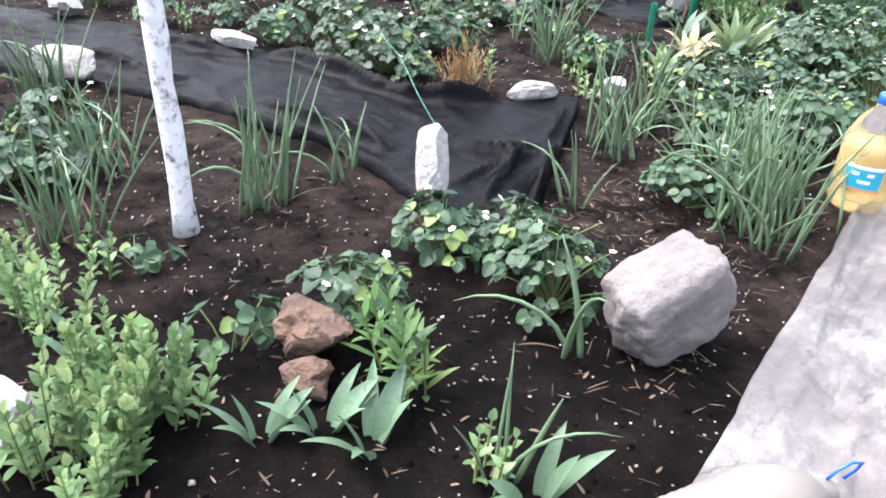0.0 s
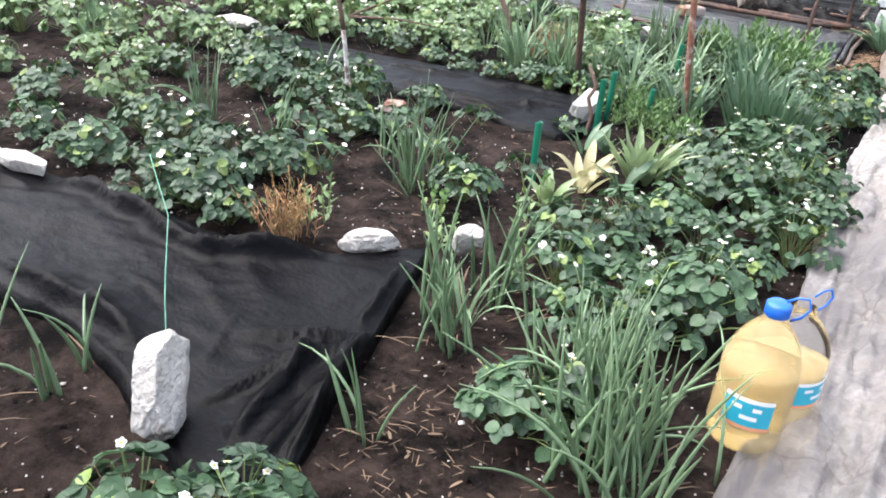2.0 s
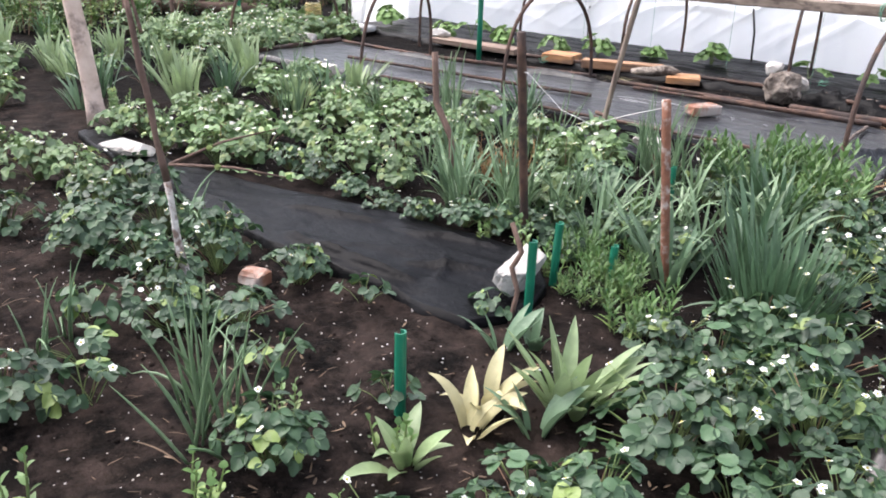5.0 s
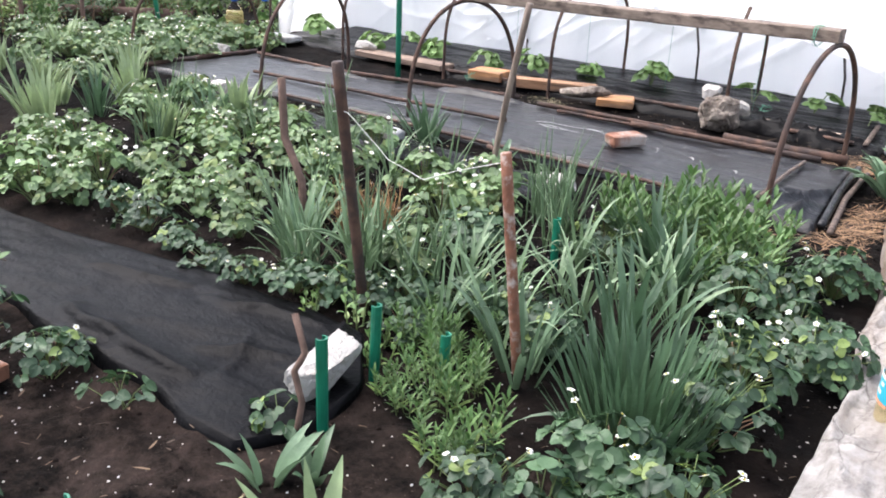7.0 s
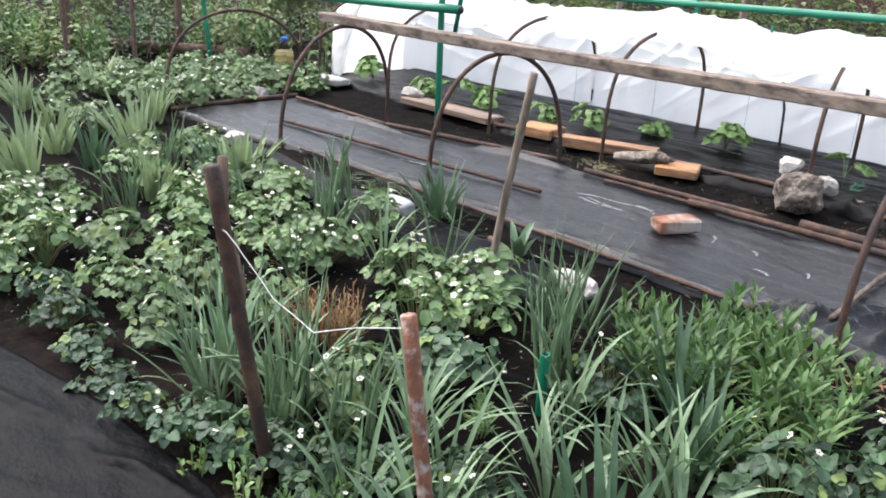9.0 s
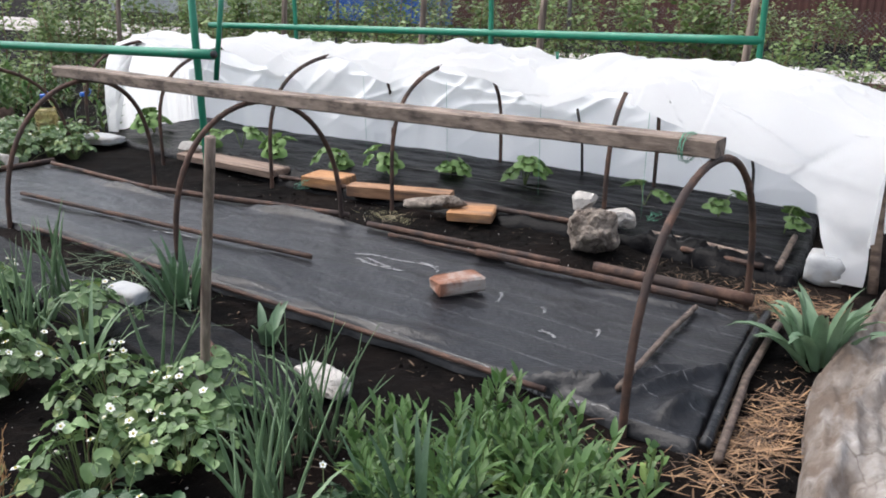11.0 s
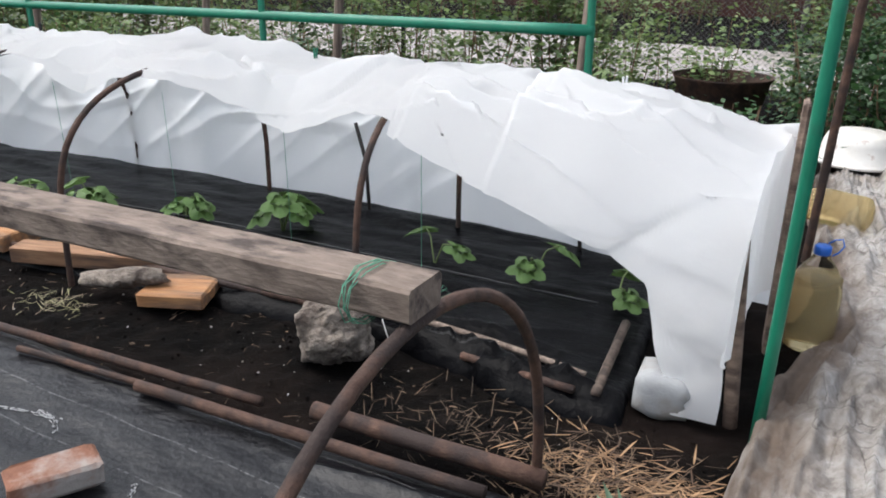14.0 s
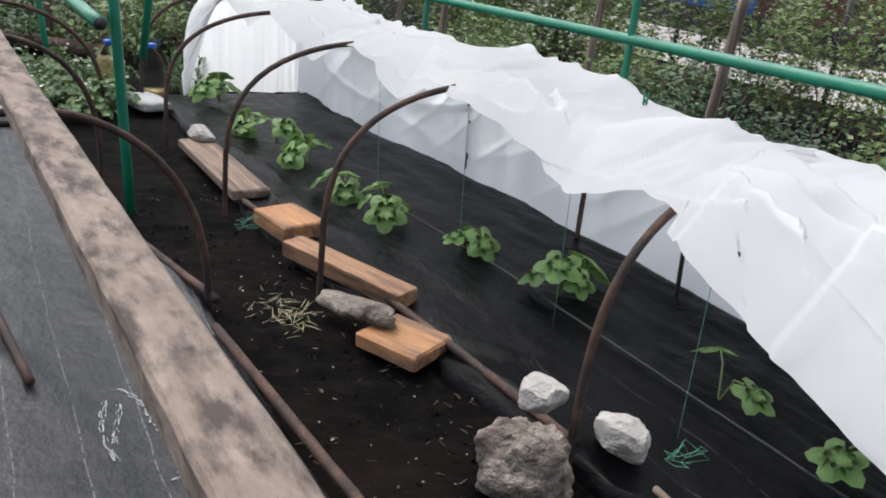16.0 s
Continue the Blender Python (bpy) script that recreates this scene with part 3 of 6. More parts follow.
FOLDS_BLACK = creases([(-2.35, 11.1, -1.8, 11.05, 0.05, 0.03), (-1.95, 10.94, -1.5, 11.02, 0.05, 0.03), (-1.75, 11.15, -1.4, 11.0, 0.035, 0.025), (-3.3, 11.02, -2.6, 11.14, 0.04, 0.03), (-3.5, 11.05, -3.1, 11.4, 0.02, 0.03),
                       (-2.4, 11.4, -1.6, 11.25, 0.018, 0.025), (-4.6, 11.3, -3.4, 11.42, 0.02, 0.03), (-5.6, 10.9, -4.9, 11.05, 0.035, 0.03), (-3.0, 11.6, -2.2, 11.65, 0.018, 0.03), (-2.1, 11.3, -1.7, 11.5, 0.014, 0.02),
                       (-6.6, 11.0, -5.7, 11.1, 0.03, 0.03), (-2.0, 11.1, -1.9, 10.95, 0.03, 0.02)])


g = strip(-6.6, -1.3, [(-6.6, 2.35), (-4.7, 2.54), (-3.95, 2.66), (-3.2, 2.8), (-2.4, 2.76), (-2.06, 2.67), (-1.9, 2.58), (-1.5, 2.45), (-1.3, 2.5)],
          [(-6.6, 3.2), (-5.8, 3.3), (-4.85, 3.42), (-3.7, 3.57), (-2.9, 3.52), (-2.35, 3.52), (-2.0, 3.72), (-1.75, 3.92), (-1.57, 3.42), (-1.3, 2.62)],
          0.03, 0.014, (2.2, 4.0), 0.017, ridge=FOLDS_WIDE)
thing("ground_fabric", "wrinkled black fabric strip laid between the beds", "ground fabric", geo=g, mat=M_FABRIC, group="fabric strips")
g = strip(-6.1, -1.82, [(-6.1, 6.25), (-5.2, 6.1), (-3.4, 5.7), (-2.45, 5.62), (-2.15, 5.55), (-1.94, 5.54), (-1.82, 5.72)],
          [(-6.1, 6.42), (-4.9, 6.26), (-4.2, 6.27), (-3.65, 6.33), (-3.0, 6.38), (-2.3, 6.38), (-2.08, 6.34), (-1.85, 6.05), (-1.82, 5.85)],
          0.03, 0.01, (1.6, 5.0), 0.02, ridge=FOLDS_SMOOTH)
thing("ground_fabric", "smooth black fabric strip between strawberry rows", "ground fabric", geo=g, mat=M_FABRIC, group="fabric strips")
g = strip(-6.2, -2.4, [(-6.2, 8.2), (-4.1, 8.12), (-2.4, 8.08)], [(-6.2, 8.58), (-4.6, 8.5), (-3.7, 8.57), (-2.4, 8.5)], 0.03, 0.018, (1.8, 4.0), 0.035)
thing("ground_fabric", "narrow black fabric strip beside the long sheet", "ground fabric", geo=g, mat=M_FABRIC, group="fabric strips")
g = strip(-7.45, -1.1, [(-7.45, 8.52), (-6.8, 8.57), (-5.8, 8.73), (-5.3, 8.85), (-4.2, 8.84), (-3.3, 8.89), (-1.7, 8.97), (-1.43, 8.92), (-1.1, 8.93)],
          [(-7.45, 9.87), (-5.84, 9.84), (-4.1, 10.22), (-2.9, 10.22), (-1.1, 10.34)], 0.035, 0.008, (1.2, 3.0), 0.026, -0.2, FOLDS_GREY)
thing("woven_sheet", "grey woven ground sheet with pale thread lines", "ground sheet", geo=g, mat=M_SHEET)
g = strip(-8.5, -1.28, [(-8.5, 10.85), (-6.5, 10.8), (-5.3, 10.72), (-4.9, 10.76), (-3.3, 10.95), (-2.9, 11.0), (-2.4, 11.05), (-2.07, 11.0), (-1.73, 10.88), (-1.28, 10.93)],
          [(-8.5, 12.62), (-1.28, 12.62)], 0.04, 0.014, (1.1, 4.5), 0.028, -0.3, FOLDS_BLACK)
thing("woven_sheet", "black woven sheet under the cucumber seedlings", "ground sheet", geo=g, mat=M_BLACKSHEET)

PATH_LEFT = [(-0.6, -0.36), (1.6, -0.35), (2.7, -0.32), (3.5, -0.31), (4.1, -0.34), (4.9, -0.4), (5.4, -0.44), (6.0, -0.47), (7.2, -0.45), (7.7, -0.54), (8.3, -0.62), (9.1, -0.79), (9.6, -0.91),
             (10.3, -0.88), (11.3, -0.88), (12.0, -0.72), (13.0, -0.86), (14.0, -1.05), (15.9, -1.15)]
PATH_RIGHT = [(-0.6, 0.75), (5.0, 0.75), (8.0, 0.6), (10.5, 0.3), (12.0, 0.14), (13.2, 0.02), (14.4, -0.25), (15.9, -0.45)]


def path_z(x, y):
    a, b = lerp(PATH_LEFT, y), lerp(PATH_RIGHT, y)
    u = min(1, max(0, (x - a) / (b - a)))
    dome = 0.05 + 0.06 * math.sin(math.pi * u) ** 0.6 * (0.6 if y < 4 else 1)
    rough = 0.35 + 0.65 * min(1, max(0, (y - 2.5) / 3))
    crease = 0.6 * (1 - min(1, abs(fbm(x * 5 + 0.5 * math.sin(y * 1.3), y * 0.75, 1.7, 4)) * 4.0)) ** 2
    lump = fbm(x * 4.5, y * 1.0, 8.8, 4)
    fine = fbm(x * 9, y * 7, 2.2, 4)
    ridged = (1 - abs(math.sin(math.pi * (u * 6.5 + 1.6 * fbm(u * 2, y * 0.33, 6.1, 3))))) ** 1.3 * (0.5 + 1.4 * abs(fbm(u * 3, y * 0.5, 1.1, 2)))
    pleat = (1 - abs(math.sin(math.pi * (u * 15 + 2.2 * fbm(u * 3, y * 0.4, 7.7, 3))))) ** 1.5 * min(1, max(0, 0.3 + 2.2 * fbm(u * 4, y * 0.7, 3.4, 2)))
    lip = 0.05 * math.exp(-((u - 0.05) / 0.05) ** 2) * (y > 8.6) * (0.6 + fbm(0.3, y * 1.7, 4, 2))
    return dome + rough * (0.04 * lump - 0.045 * crease + 0.024 * fine + 0.045 * ridged + 0.02 * pleat) + lip


def garden_path():
    rows, soiled = [], []
    for j in range(760):
        y = -0.6 + 16.5 * j / 759
        a, b = lerp(PATH_LEFT, y), lerp(PATH_RIGHT, y)
        a += 0.02 * fbm(0.5, y * 2.4, 9, 3)
        row = []
        for i in range(100):
            u = i / 99
            x = a + (b - a) * u
            row.append((x, y, path_z(x, y) if 0 < i < 99 else -0.03))
            soiled.append(min(1.0, 1.4 * math.exp(-(u / (0.19 + 0.06 * fbm(2.2, y * 1.4, 3, 3))) ** 2) * min(1, max(0, (y - 7.5) / 1.2))))
        rows.append(row)
    g = Geo()
    g.grid(rows)
    ob = thing("pavement", "pale dirty wrinkled cloth covering the garden path", "path", geo=g, mat=M_PATH, kind="structure")
    ob.data.attributes.new("soiled", "FLOAT", "POINT").data.foreach_set("value", soiled)
    return ob


garden_path()


# ---- stones, bricks and blocks ----
def stone(name, label, at, size, yaw=0.0, mat=None, tilt=(0, 0), seed=1, lumps=0.22, facets=0, sub=3, category="stone", square=0.0):
    """A stone: a lumpy ball, cut flat by a number of planes where it is broken."""
    rg = random.Random(seed)
    cuts = []
    for i in range(facets):
        z, a = rg.uniform(-1, 1), rg.uniform(0, 6.28)
        cuts.append((Vector((math.sqrt(1 - z * z) * math.cos(a), math.sqrt(1 - z * z) * math.sin(a), z)), rg.uniform(0.58, 0.84)))
    bm = bmesh.new()
    bmesh.ops.create_icosphere(bm, subdivisions=sub, radius=1.0)
    for v in bm.verts:
        c = v.co.normalized()
        k = 1 + lumps * noise.fractal(c * 1.3 + Vector((seed * 3.7, seed, 0)), 1.0, 2.0, 4) + 0.05 * noise.noise(c * 6 + Vector((seed, 0, 2)))
        if square:
            k *= (1 - square) + square / max(abs(c.x), abs(c.y), abs(c.z)) * 0.78
        for nrm, dist in cuts:
            if c.dot(nrm) > 0.05:
                k = min(k, dist / c.dot(nrm) * (1 + 0.02 * noise.noise(c * 7)))
        p = c * k * (1.04 if cuts else 1.0)
        v.co = Vector((p.x * size[0] / 2, p.y * size[1] / 2, p.z * size[2] / 2))
    bmesh.ops.rotate(bm, verts=bm.verts, cent=(0, 0, 0), matrix=Euler((radians(tilt[0]), radians(tilt[1]), 0)).to_matrix())
    low = min(v.co.z for v in bm.verts)
    for v in bm.verts:
        v.co.z -= low
    for f in bm.faces:
        f.smooth = True
    for e in bm.edges:
        e.smooth = not cuts or e.calc_face_angle(0.0) < 0.3
    me = bpy.data.meshes.new(name)
    bm.to_mesh(me)
    bm.free()
    me.materials.append(mat or M_STONE)
    ob = new(name, me)
    ob.matrix_basis = pose(*at, 0, 0, yaw)
    return tagged(ob, label, category)


stone("boulder", "large rounded grey-beige boulder on the soil", (-0.63, 2.19, -0.04), (0.43, 0.3, 0.36), 65, M_BOULDER, (0, -22), 3, 0.13, square=0.5, sub=5)
stone("stone", "long white stone standing on the black fabric", (-1.75, 2.58, 0.0), (0.15, 0.25, 0.33), 42, M_STONE, (-30, 0), 5, 0.12, square=0.5, facets=4, sub=5)
stone("stone", "white angular stone on the fabric edge", (-4.2, 2.66, 0.0), (0.42, 0.2, 0.2), 20, M_STONE, (0, 0), 6, 0.15, square=0.6, facets=11, sub=4)
stone("stone", "flat white stone on the fabric edge", (-3.85, 3.52, 0.02), (0.38, 0.16, 0.11), 10, M_STONE, (0, 0), 7, 0.15, square=0.5, facets=11, sub=4)
stone("stone", "small white stone at the fabric's far edge", (-5.35, 3.4, 0.02), (0.28, 0.2, 0.13), 0, M_STONE, (0, 0), 8, 0.15, square=0.5, facets=11, sub=4)
stone("stone", "pale wedge-shaped stone holding the fabric edge", (-1.96, 3.8, 0.0), (0.3, 0.11, 0.11), 30, M_STONE, (0, -12), 9, 0.15, square=0.3, facets=9, sub=4)
stone("stone", "small white stone among strawberry leaves", (-1.61, 4.0, 0.02), (0.15, 0.13, 0.17), 40, M_STONE, (20, 0), 10, 0.15, square=0.5, facets=11, sub=4)
stone("stone", "upright white stone at the fabric's end", (-1.96, 5.97, 0.0), (0.38, 0.15, 0.18), 100, M_STONE, (14, -8), 12, 0.08, square=0.9, facets=5, sub=5)
stone("stone", "flat pale slab stone on the black fabric", (-5.33, 6.2, 0.02), (0.46, 0.24, 0.13), 20, M_STONE, (0, 0), 13, 0.12, square=0.7, facets=11, sub=4)
stone("stone", "big white block of stone beside young shoots", (-1.95, 0.78, -0.02), (0.36, 0.3, 0.2), 35, M_STONE, (0, 0), 14, 0.12, square=0.6, facets=11, sub=4)
stone("clay_lump", "brown lump of dried clay on the soil", (-1.47, 1.52, -0.03), (0.22, 0.18, 0.22), 0, M_STUMP, (0, 0), 15, 0.55, sub=4, facets=8, category="clay")
stone("clay_lump", "smaller brown lump of dried clay", (-1.38, 1.37, -0.02), (0.14, 0.13, 0.12), 50, M_STUMP, (0, 0), 16, 0.5, sub=4, facets=8, category="clay")
stone("stone", "pale squared stone beside the narrow fabric", (-5.95, 8.4, 0.0), (0.3, 0.18, 0.17), 15, M_STONE, (0, 0), 17, 0.1, square=0.8, facets=11, sub=4)
stone("stone", "pale squared stone on the strawberry bed edge", (-7.75, 9.55, 0.0), (0.34, 0.18, 0.16), 20, M_STONE, (0, 0), 18, 0.1, square=0.8, facets=11, sub=4)
stone("stone", "white stone at the fabric's end", (-2.5, 8.42, 0.0), (0.3, 0.17, 0.12), 5, M_STONE, (0, 0), 19, 0.15, square=0.5, facets=11, sub=4)
stone("foam_block", "white block lying by the fabric strip", (-3.97, 8.45, 0.02), (0.3, 0.16, 0.1), 0, M_FOAM, (0, 0), 20, 0.05, square=0.9, category="block")
stone("rock", "rough grey pitted rock on the bare soil", (-2.5, 10.8, -0.02), (0.31, 0.28, 0.3), 20, M_ROCK, (0, 0), 31, 0.3, sub=5, square=0.3, category="rock")
stone("stone", "pale angular stone perched on the rough rock", (-2.66, 10.97, 0.2), (0.18, 0.15, 0.16), 30, M_STONE, (0, 0), 22, 0.15, square=0.5, facets=11, sub=4)
stone("stone", "white angular stone beside the hoop's foot", (-2.54, 11.25, 0.05), (0.23, 0.18, 0.15), 40, M_STONE, (0, 0), 23, 0.15, square=0.6, facets=11, sub=4)
stone("slab_stone", "long grey porous stone resting on a wood block", (-3.76, 10.77, 0.05), (0.46, 0.17, 0.1), 20, M_ROCK, (0, -6), 24, 0.25)
stone("foam_block", "dirty white foam block at the tunnel's end", (-1.2, 11.16, -0.01), (0.27, 0.25, 0.22), 6, M_FOAM, (0, 0), 26, 0.06, square=0.85, category="block")
stone("foam_slab", "flat white foam slab at the tunnel's far end", (-8.1, 10.7, 0.02), (0.6, 0.34, 0.1), 10, M_FOAM, (0, 0), 27, 0.05, square=0.9, category="block")
stone("stone", "whitish rough stone on a board's end", (-6.72, 10.82, 0.06), (0.3, 0.2, 0.16), 20, M_STONE, (0, 0), 28, 0.2, square=0.5, facets=11, sub=4)


def block(name, label, at, size, yaw, mat, category, wear=0.004, seed=1, bevel=0.008):
    g = Geo()
    g.box(0, 0, size[2] / 2, *size, 0, bevel, random.Random(seed), wear)
    return thing(name, label, category, at, yaw, g, mat, smooth=False)


block("brick", "worn red brick with pale mortar on the woven sheet", (-2.68, 9.6, 0.05), (0.27, 0.14, 0.08), 62, M_BRICK, "brick", 0.006, 2, 0.012)
block("brick", "broken red brick among strawberry plants", (-3.0, 5.36, 0.0), (0.13, 0.1, 0.07), 10, M_BRICK, "brick", 0.008, 3, 0.012)
block("wood_block", "orange sawn wood block on the soil", (-3.5, 10.88, 0.02), (0.32, 0.27, 0.07), 25, M_FRESH, "wood block", 0.003, 4)
block("wood_block", "orange sawn wood block at the sheet's edge", (-4.95, 10.88, 0.03), (0.36, 0.27, 0.09), 10, M_FRESH, "wood block", 0.003, 5)
block("plank", "thick orange-brown plank holding the sheet edge", (-4.22, 10.92, 0.03), (0.84, 0.14, 0.09), 20, M_PLANK, "plank", 0.003, 6)
block("board", "weathered brown board holding the sheet edge", (-6.1, 10.8, 0.04), (1.25, 0.24, 0.06), 2, M_BOARD, "board", 0.004, 7)


def beam():
    g, rng = Geo(), random.Random(8)
    rows = []
    for i in range(61):
        x = -4.9 * i / 60
        sag = -0.012 * math.sin(math.pi * i / 60) + 0.004 * fbm(x * 3, 0, 1)
        w, h, b = 0.068 + 0.004 * fbm(x * 4, 2, 2), 0.038, 0.008
        ring = [(-w + b, -h), (w - b, -h), (w, -h + b), (w, h - b), (w - b, h), (-w + b, h), (-w, h - b), (-w, -h + b)]
        rows.append([(x, py + rng.uniform(-0.0015, 0.0015), pz + sag + rng.uniform(-0.0015, 0.0015)) for py, pz in ring])
    g.grid(rows, True)
    g.f.append(tuple(range(8)))
    g.f.append(tuple(reversed(range(60 * 8, 61 * 8))))
    return thing("beam", "weathered grey timber beam tied along the hoop tops", "beam", (-1.385, 9.67, 0.97), 2.6, g, M_BEAM, smooth=False)


beam()


# ---- hoops, pipes and sticks ----
def arch(front, back, height, n=28, power=0.75, skew=0.0):
    a, b = Vector(front), Vector(back)
    return [a.lerp(b, (1 - math.cos(math.pi * i / n)) / 2) + Vector((0, skew * math.sin(math.pi * i / n), height * math.sin(math.pi * i / n) ** power)) for i in range(n + 1)]


def hoop(label, front, back, height, r=0.017, group="bed hoops", power=0.75, skew=0.0):
    g = Geo()
    pts = [(front[0], front[1], -0.15)] + arch((*front, 0.0), (*back, 0.0), height, 28, power, skew) + [(back[0], back[1], -0.15)]
    g.tube(pts, r, 10)
    return thing("hoop", label, "hoop", geo=g, mat=M_RUST, group=group)


for f, b, h, pulled in (((-1.39, 8.92), (-1.41, 10.43), 0.915, 0.005), ((-4.25, 8.95), (-4.15, 10.22), 0.915, -0.02), ((-5.85, 8.72), (-6.15, 10.05), 0.915, 0.075), ((-8.1, 8.75), (-8.05, 10.35), 0.86, 0.0)):
    hoop("rusty brown steel pipe hoop over the sheeted bed", f, b, h, skew=pulled)
TUNNEL = [(-2.56, 11.04, -2.85), (-4.15, 10.75, -4.36), (-5.35, 10.62, -5.68), (-6.85, 10.6, -7.0), (-8.3, 10.7, -8.4)]
for x, y, xb in TUNNEL:
    hoop("rusty steel hoop carrying the white cover", (x, y), (xb, 12.5), 1.0, 0.016, "tunnel hoops", 0.45)
for x, z in ((-3.5, 0.62), (-6.3, 0.6), (-2.05, 0.5)):
    g = Geo()
    g.tube([(x, 12.5, -0.1), (x - 0.02, 12.48, z * 0.6), (x - 0.05, 12.42, z)], 0.012, 8)
    thing("rod", "short dark steel rod behind the seedlings", "rod", geo=g, mat=M_DARKROD, group="tunnel rods")


def pipe(label, pts, r, mat=M_RUST, name="pipe", category="pipe", seg=9, group=""):
    g = Geo()
    fine = []
    for a, b in zip(pts, pts[1:]):
        n = max(2, int((Vector(b) - Vector(a)).length / 0.12))
        fine += [Vector(a).lerp(Vector(b), i / n) + Vector((0, 0, 0.004 * fbm(i * 0.7, a[0], a[1]))) for i in range(n)]
    g.tube(fine + [Vector(pts[-1])], r, seg)
    return thing(name, label, category, geo=g, mat=mat, group=group)


pipe("thin rusty pipe lying across the woven sheet", [(-6.47, 9.11, 0.065), (-5.0, 9.28, 0.068), (-3.66, 9.46, 0.065)], 0.017, group="sheet pipes")
pipe("dark rusty pipe weighting the sheet edge", [(-7.34, 9.8, 0.06), (-5.9, 9.84, 0.06)], 0.018, group="sheet pipes")
pipe("long rusty pipe weighting the sheet edge", [(-5.85, 9.82, 0.07), (-4.9, 10.05, 0.07), (-4.1, 10.24, 0.07)], 0.02, group="sheet pipes")
pipe("rusty pipe on the sheet's soil edge", [(-3.85, 10.17, 0.07), (-2.45, 10.29, 0.07)], 0.02, group="sheet pipes")
pipe("thinner rusty pipe beside the first", [(-3.6, 10.1, 0.06), (-2.75, 10.18, 0.06)], 0.014, group="sheet pipes")
pipe("long rusty pipe near the bed's end", [(-2.92, 10.13, 0.075), (-1.5, 10.24, 0.075)], 0.023, group="sheet pipes")
pipe("thick rusty pipe near the bed's end", [(-2.25, 10.35, 0.07), (-1.37, 10.4, 0.07)], 0.033, group="sheet pipes")
pipe("short brown stick across the sheet's end", [(-1.57, 10.14, 0.065), (-1.55, 9.75, 0.072), (-1.5, 9.1, 0.065)], 0.014, M_STICKDARK, "stick", "stick")
pipe("black rolled edge of the woven sheet", [(-1.27, 10.32, 0.05), (-1.2, 9.7, 0.05), (-1.08, 8.93, 0.045)], 0.022, M_SHEET, "sheet_roll", "sheet roll")
pipe("grey stick along the sheet's short end", [(-1.2, 10.3, 0.03), (-1.14, 9.6, 0.03), (-1.02, 8.9, 0.03)], 0.018, M_STICKDARK, "stick", "stick")
pipe("rusty pipe along the sheet's far end", [(-7.42, 8.5, 0.05), (-7.5, 9.2, 0.05), (-7.5, 9.9, 0.05)], 0.025, group="sheet pipes")
pipe("thin rusty bar along the sheet's lower edge", [(-5.6, 8.76, 0.035), (-4.2, 8.83, 0.04), (-2.4, 8.93, 0.04), (-1.75, 8.95, 0.04)], 0.013, group="sheet pipes")
pipe("rusty pipe at the black sheet's soil edge", [(-5.4, 10.75, 0.06), (-4.6, 10.86, 0.06)], 0.018, group="edge pipes")
pipe("rusty pipe behind the wood block", [(-3.95, 10.98, 0.07), (-3.3, 11.05, 0.07), (-2.6, 11.1, 0.075)], 0.02, group="edge pipes")
pipe("crooked grey stick on the black sheet", [(-2.3, 11.2, 0.07), (-1.9, 11.16, 0.08), (-1.5, 11.1, 0.08)], 0.014, M_STICK, "stick", "stick")
pipe("short rusty pipe on the black sheet", [(-2.0, 11.0, 0.07), (-1.5, 10.98, 0.07)], 0.017, group="edge pipes")
pipe("dark stick at the black sheet's end", [(-1.42, 11.0, 0.07), (-1.5, 11.6, 0.1)], 0.02, M_STICKDARK, "stick", "stick")
pipe("thin dark cable along the seedling row", [(-5.2, 11.6, 0.075), (-4.0, 11.72, 0.075), (-2.9, 11.75, 0.075), (-1.7, 11.8, 0.075)], 0.006, M_CLIP, "cable", "cable")

# stakes and posts in the beds
pipe("rusty flaking post standing among irises", [(-1.46, 6.52, -0.1), (-1.56, 6.46, 0.88)], 0.021, M_RUSTPALE, "post", "post", group="bed posts")
pipe("brown rusty post standing in the onion row", [(-2.27, 6.56, -0.1), (-2.29, 6.41, 1.11)], 0.023, M_RUST, "post", "post", group="bed posts")
pipe("thin grey stake leaning over the bed", [(-2.7, 7.97, -0.1), (-2.58, 7.95, 0.55), (-2.45, 7.93, 1.14)], 0.018, M_STICK, "stake", "stake")
pipe("short rusty bent pipe in the bed", [(-2.75, 8.05, 0.3), (-2.66, 8.02, 0.3), (-2.55, 7.96, 0.15), (-2.5, 7.9, -0.05)], 0.014, M_RUST, "pipe", "pipe")
pipe("dark knotty stick beside the posts", [(-3.05, 6.92, -0.05), (-3.1, 6.95, 0.3), (-3.25, 6.97, 0.5), (-3.3, 7.0, 0.8)], 0.02, M_BARK, "stick", "stick")
pipe("thin twig standing by the white stone", [(-1.84, 5.7, -0.03), (-1.82, 5.72, 0.14), (-1.86, 5.73, 0.24), (-1.83, 5.75, 0.31), (-1.9, 5.78, 0.42)], 0.011, M_BARK, "stick", "stick")
pipe("white twine strung between the two posts", [(-2.33, 6.43, 0.91), (-2.25, 6.42, 0.92), (-2.18, 6.43, 0.86), (-2.06, 6.44, 0.76), (-1.9, 6.45, 0.71), (-1.74, 6.46, 0.78), (-1.55, 6.46, 0.85)], 0.0014, M_TWINE, "twine", "twine", 6)


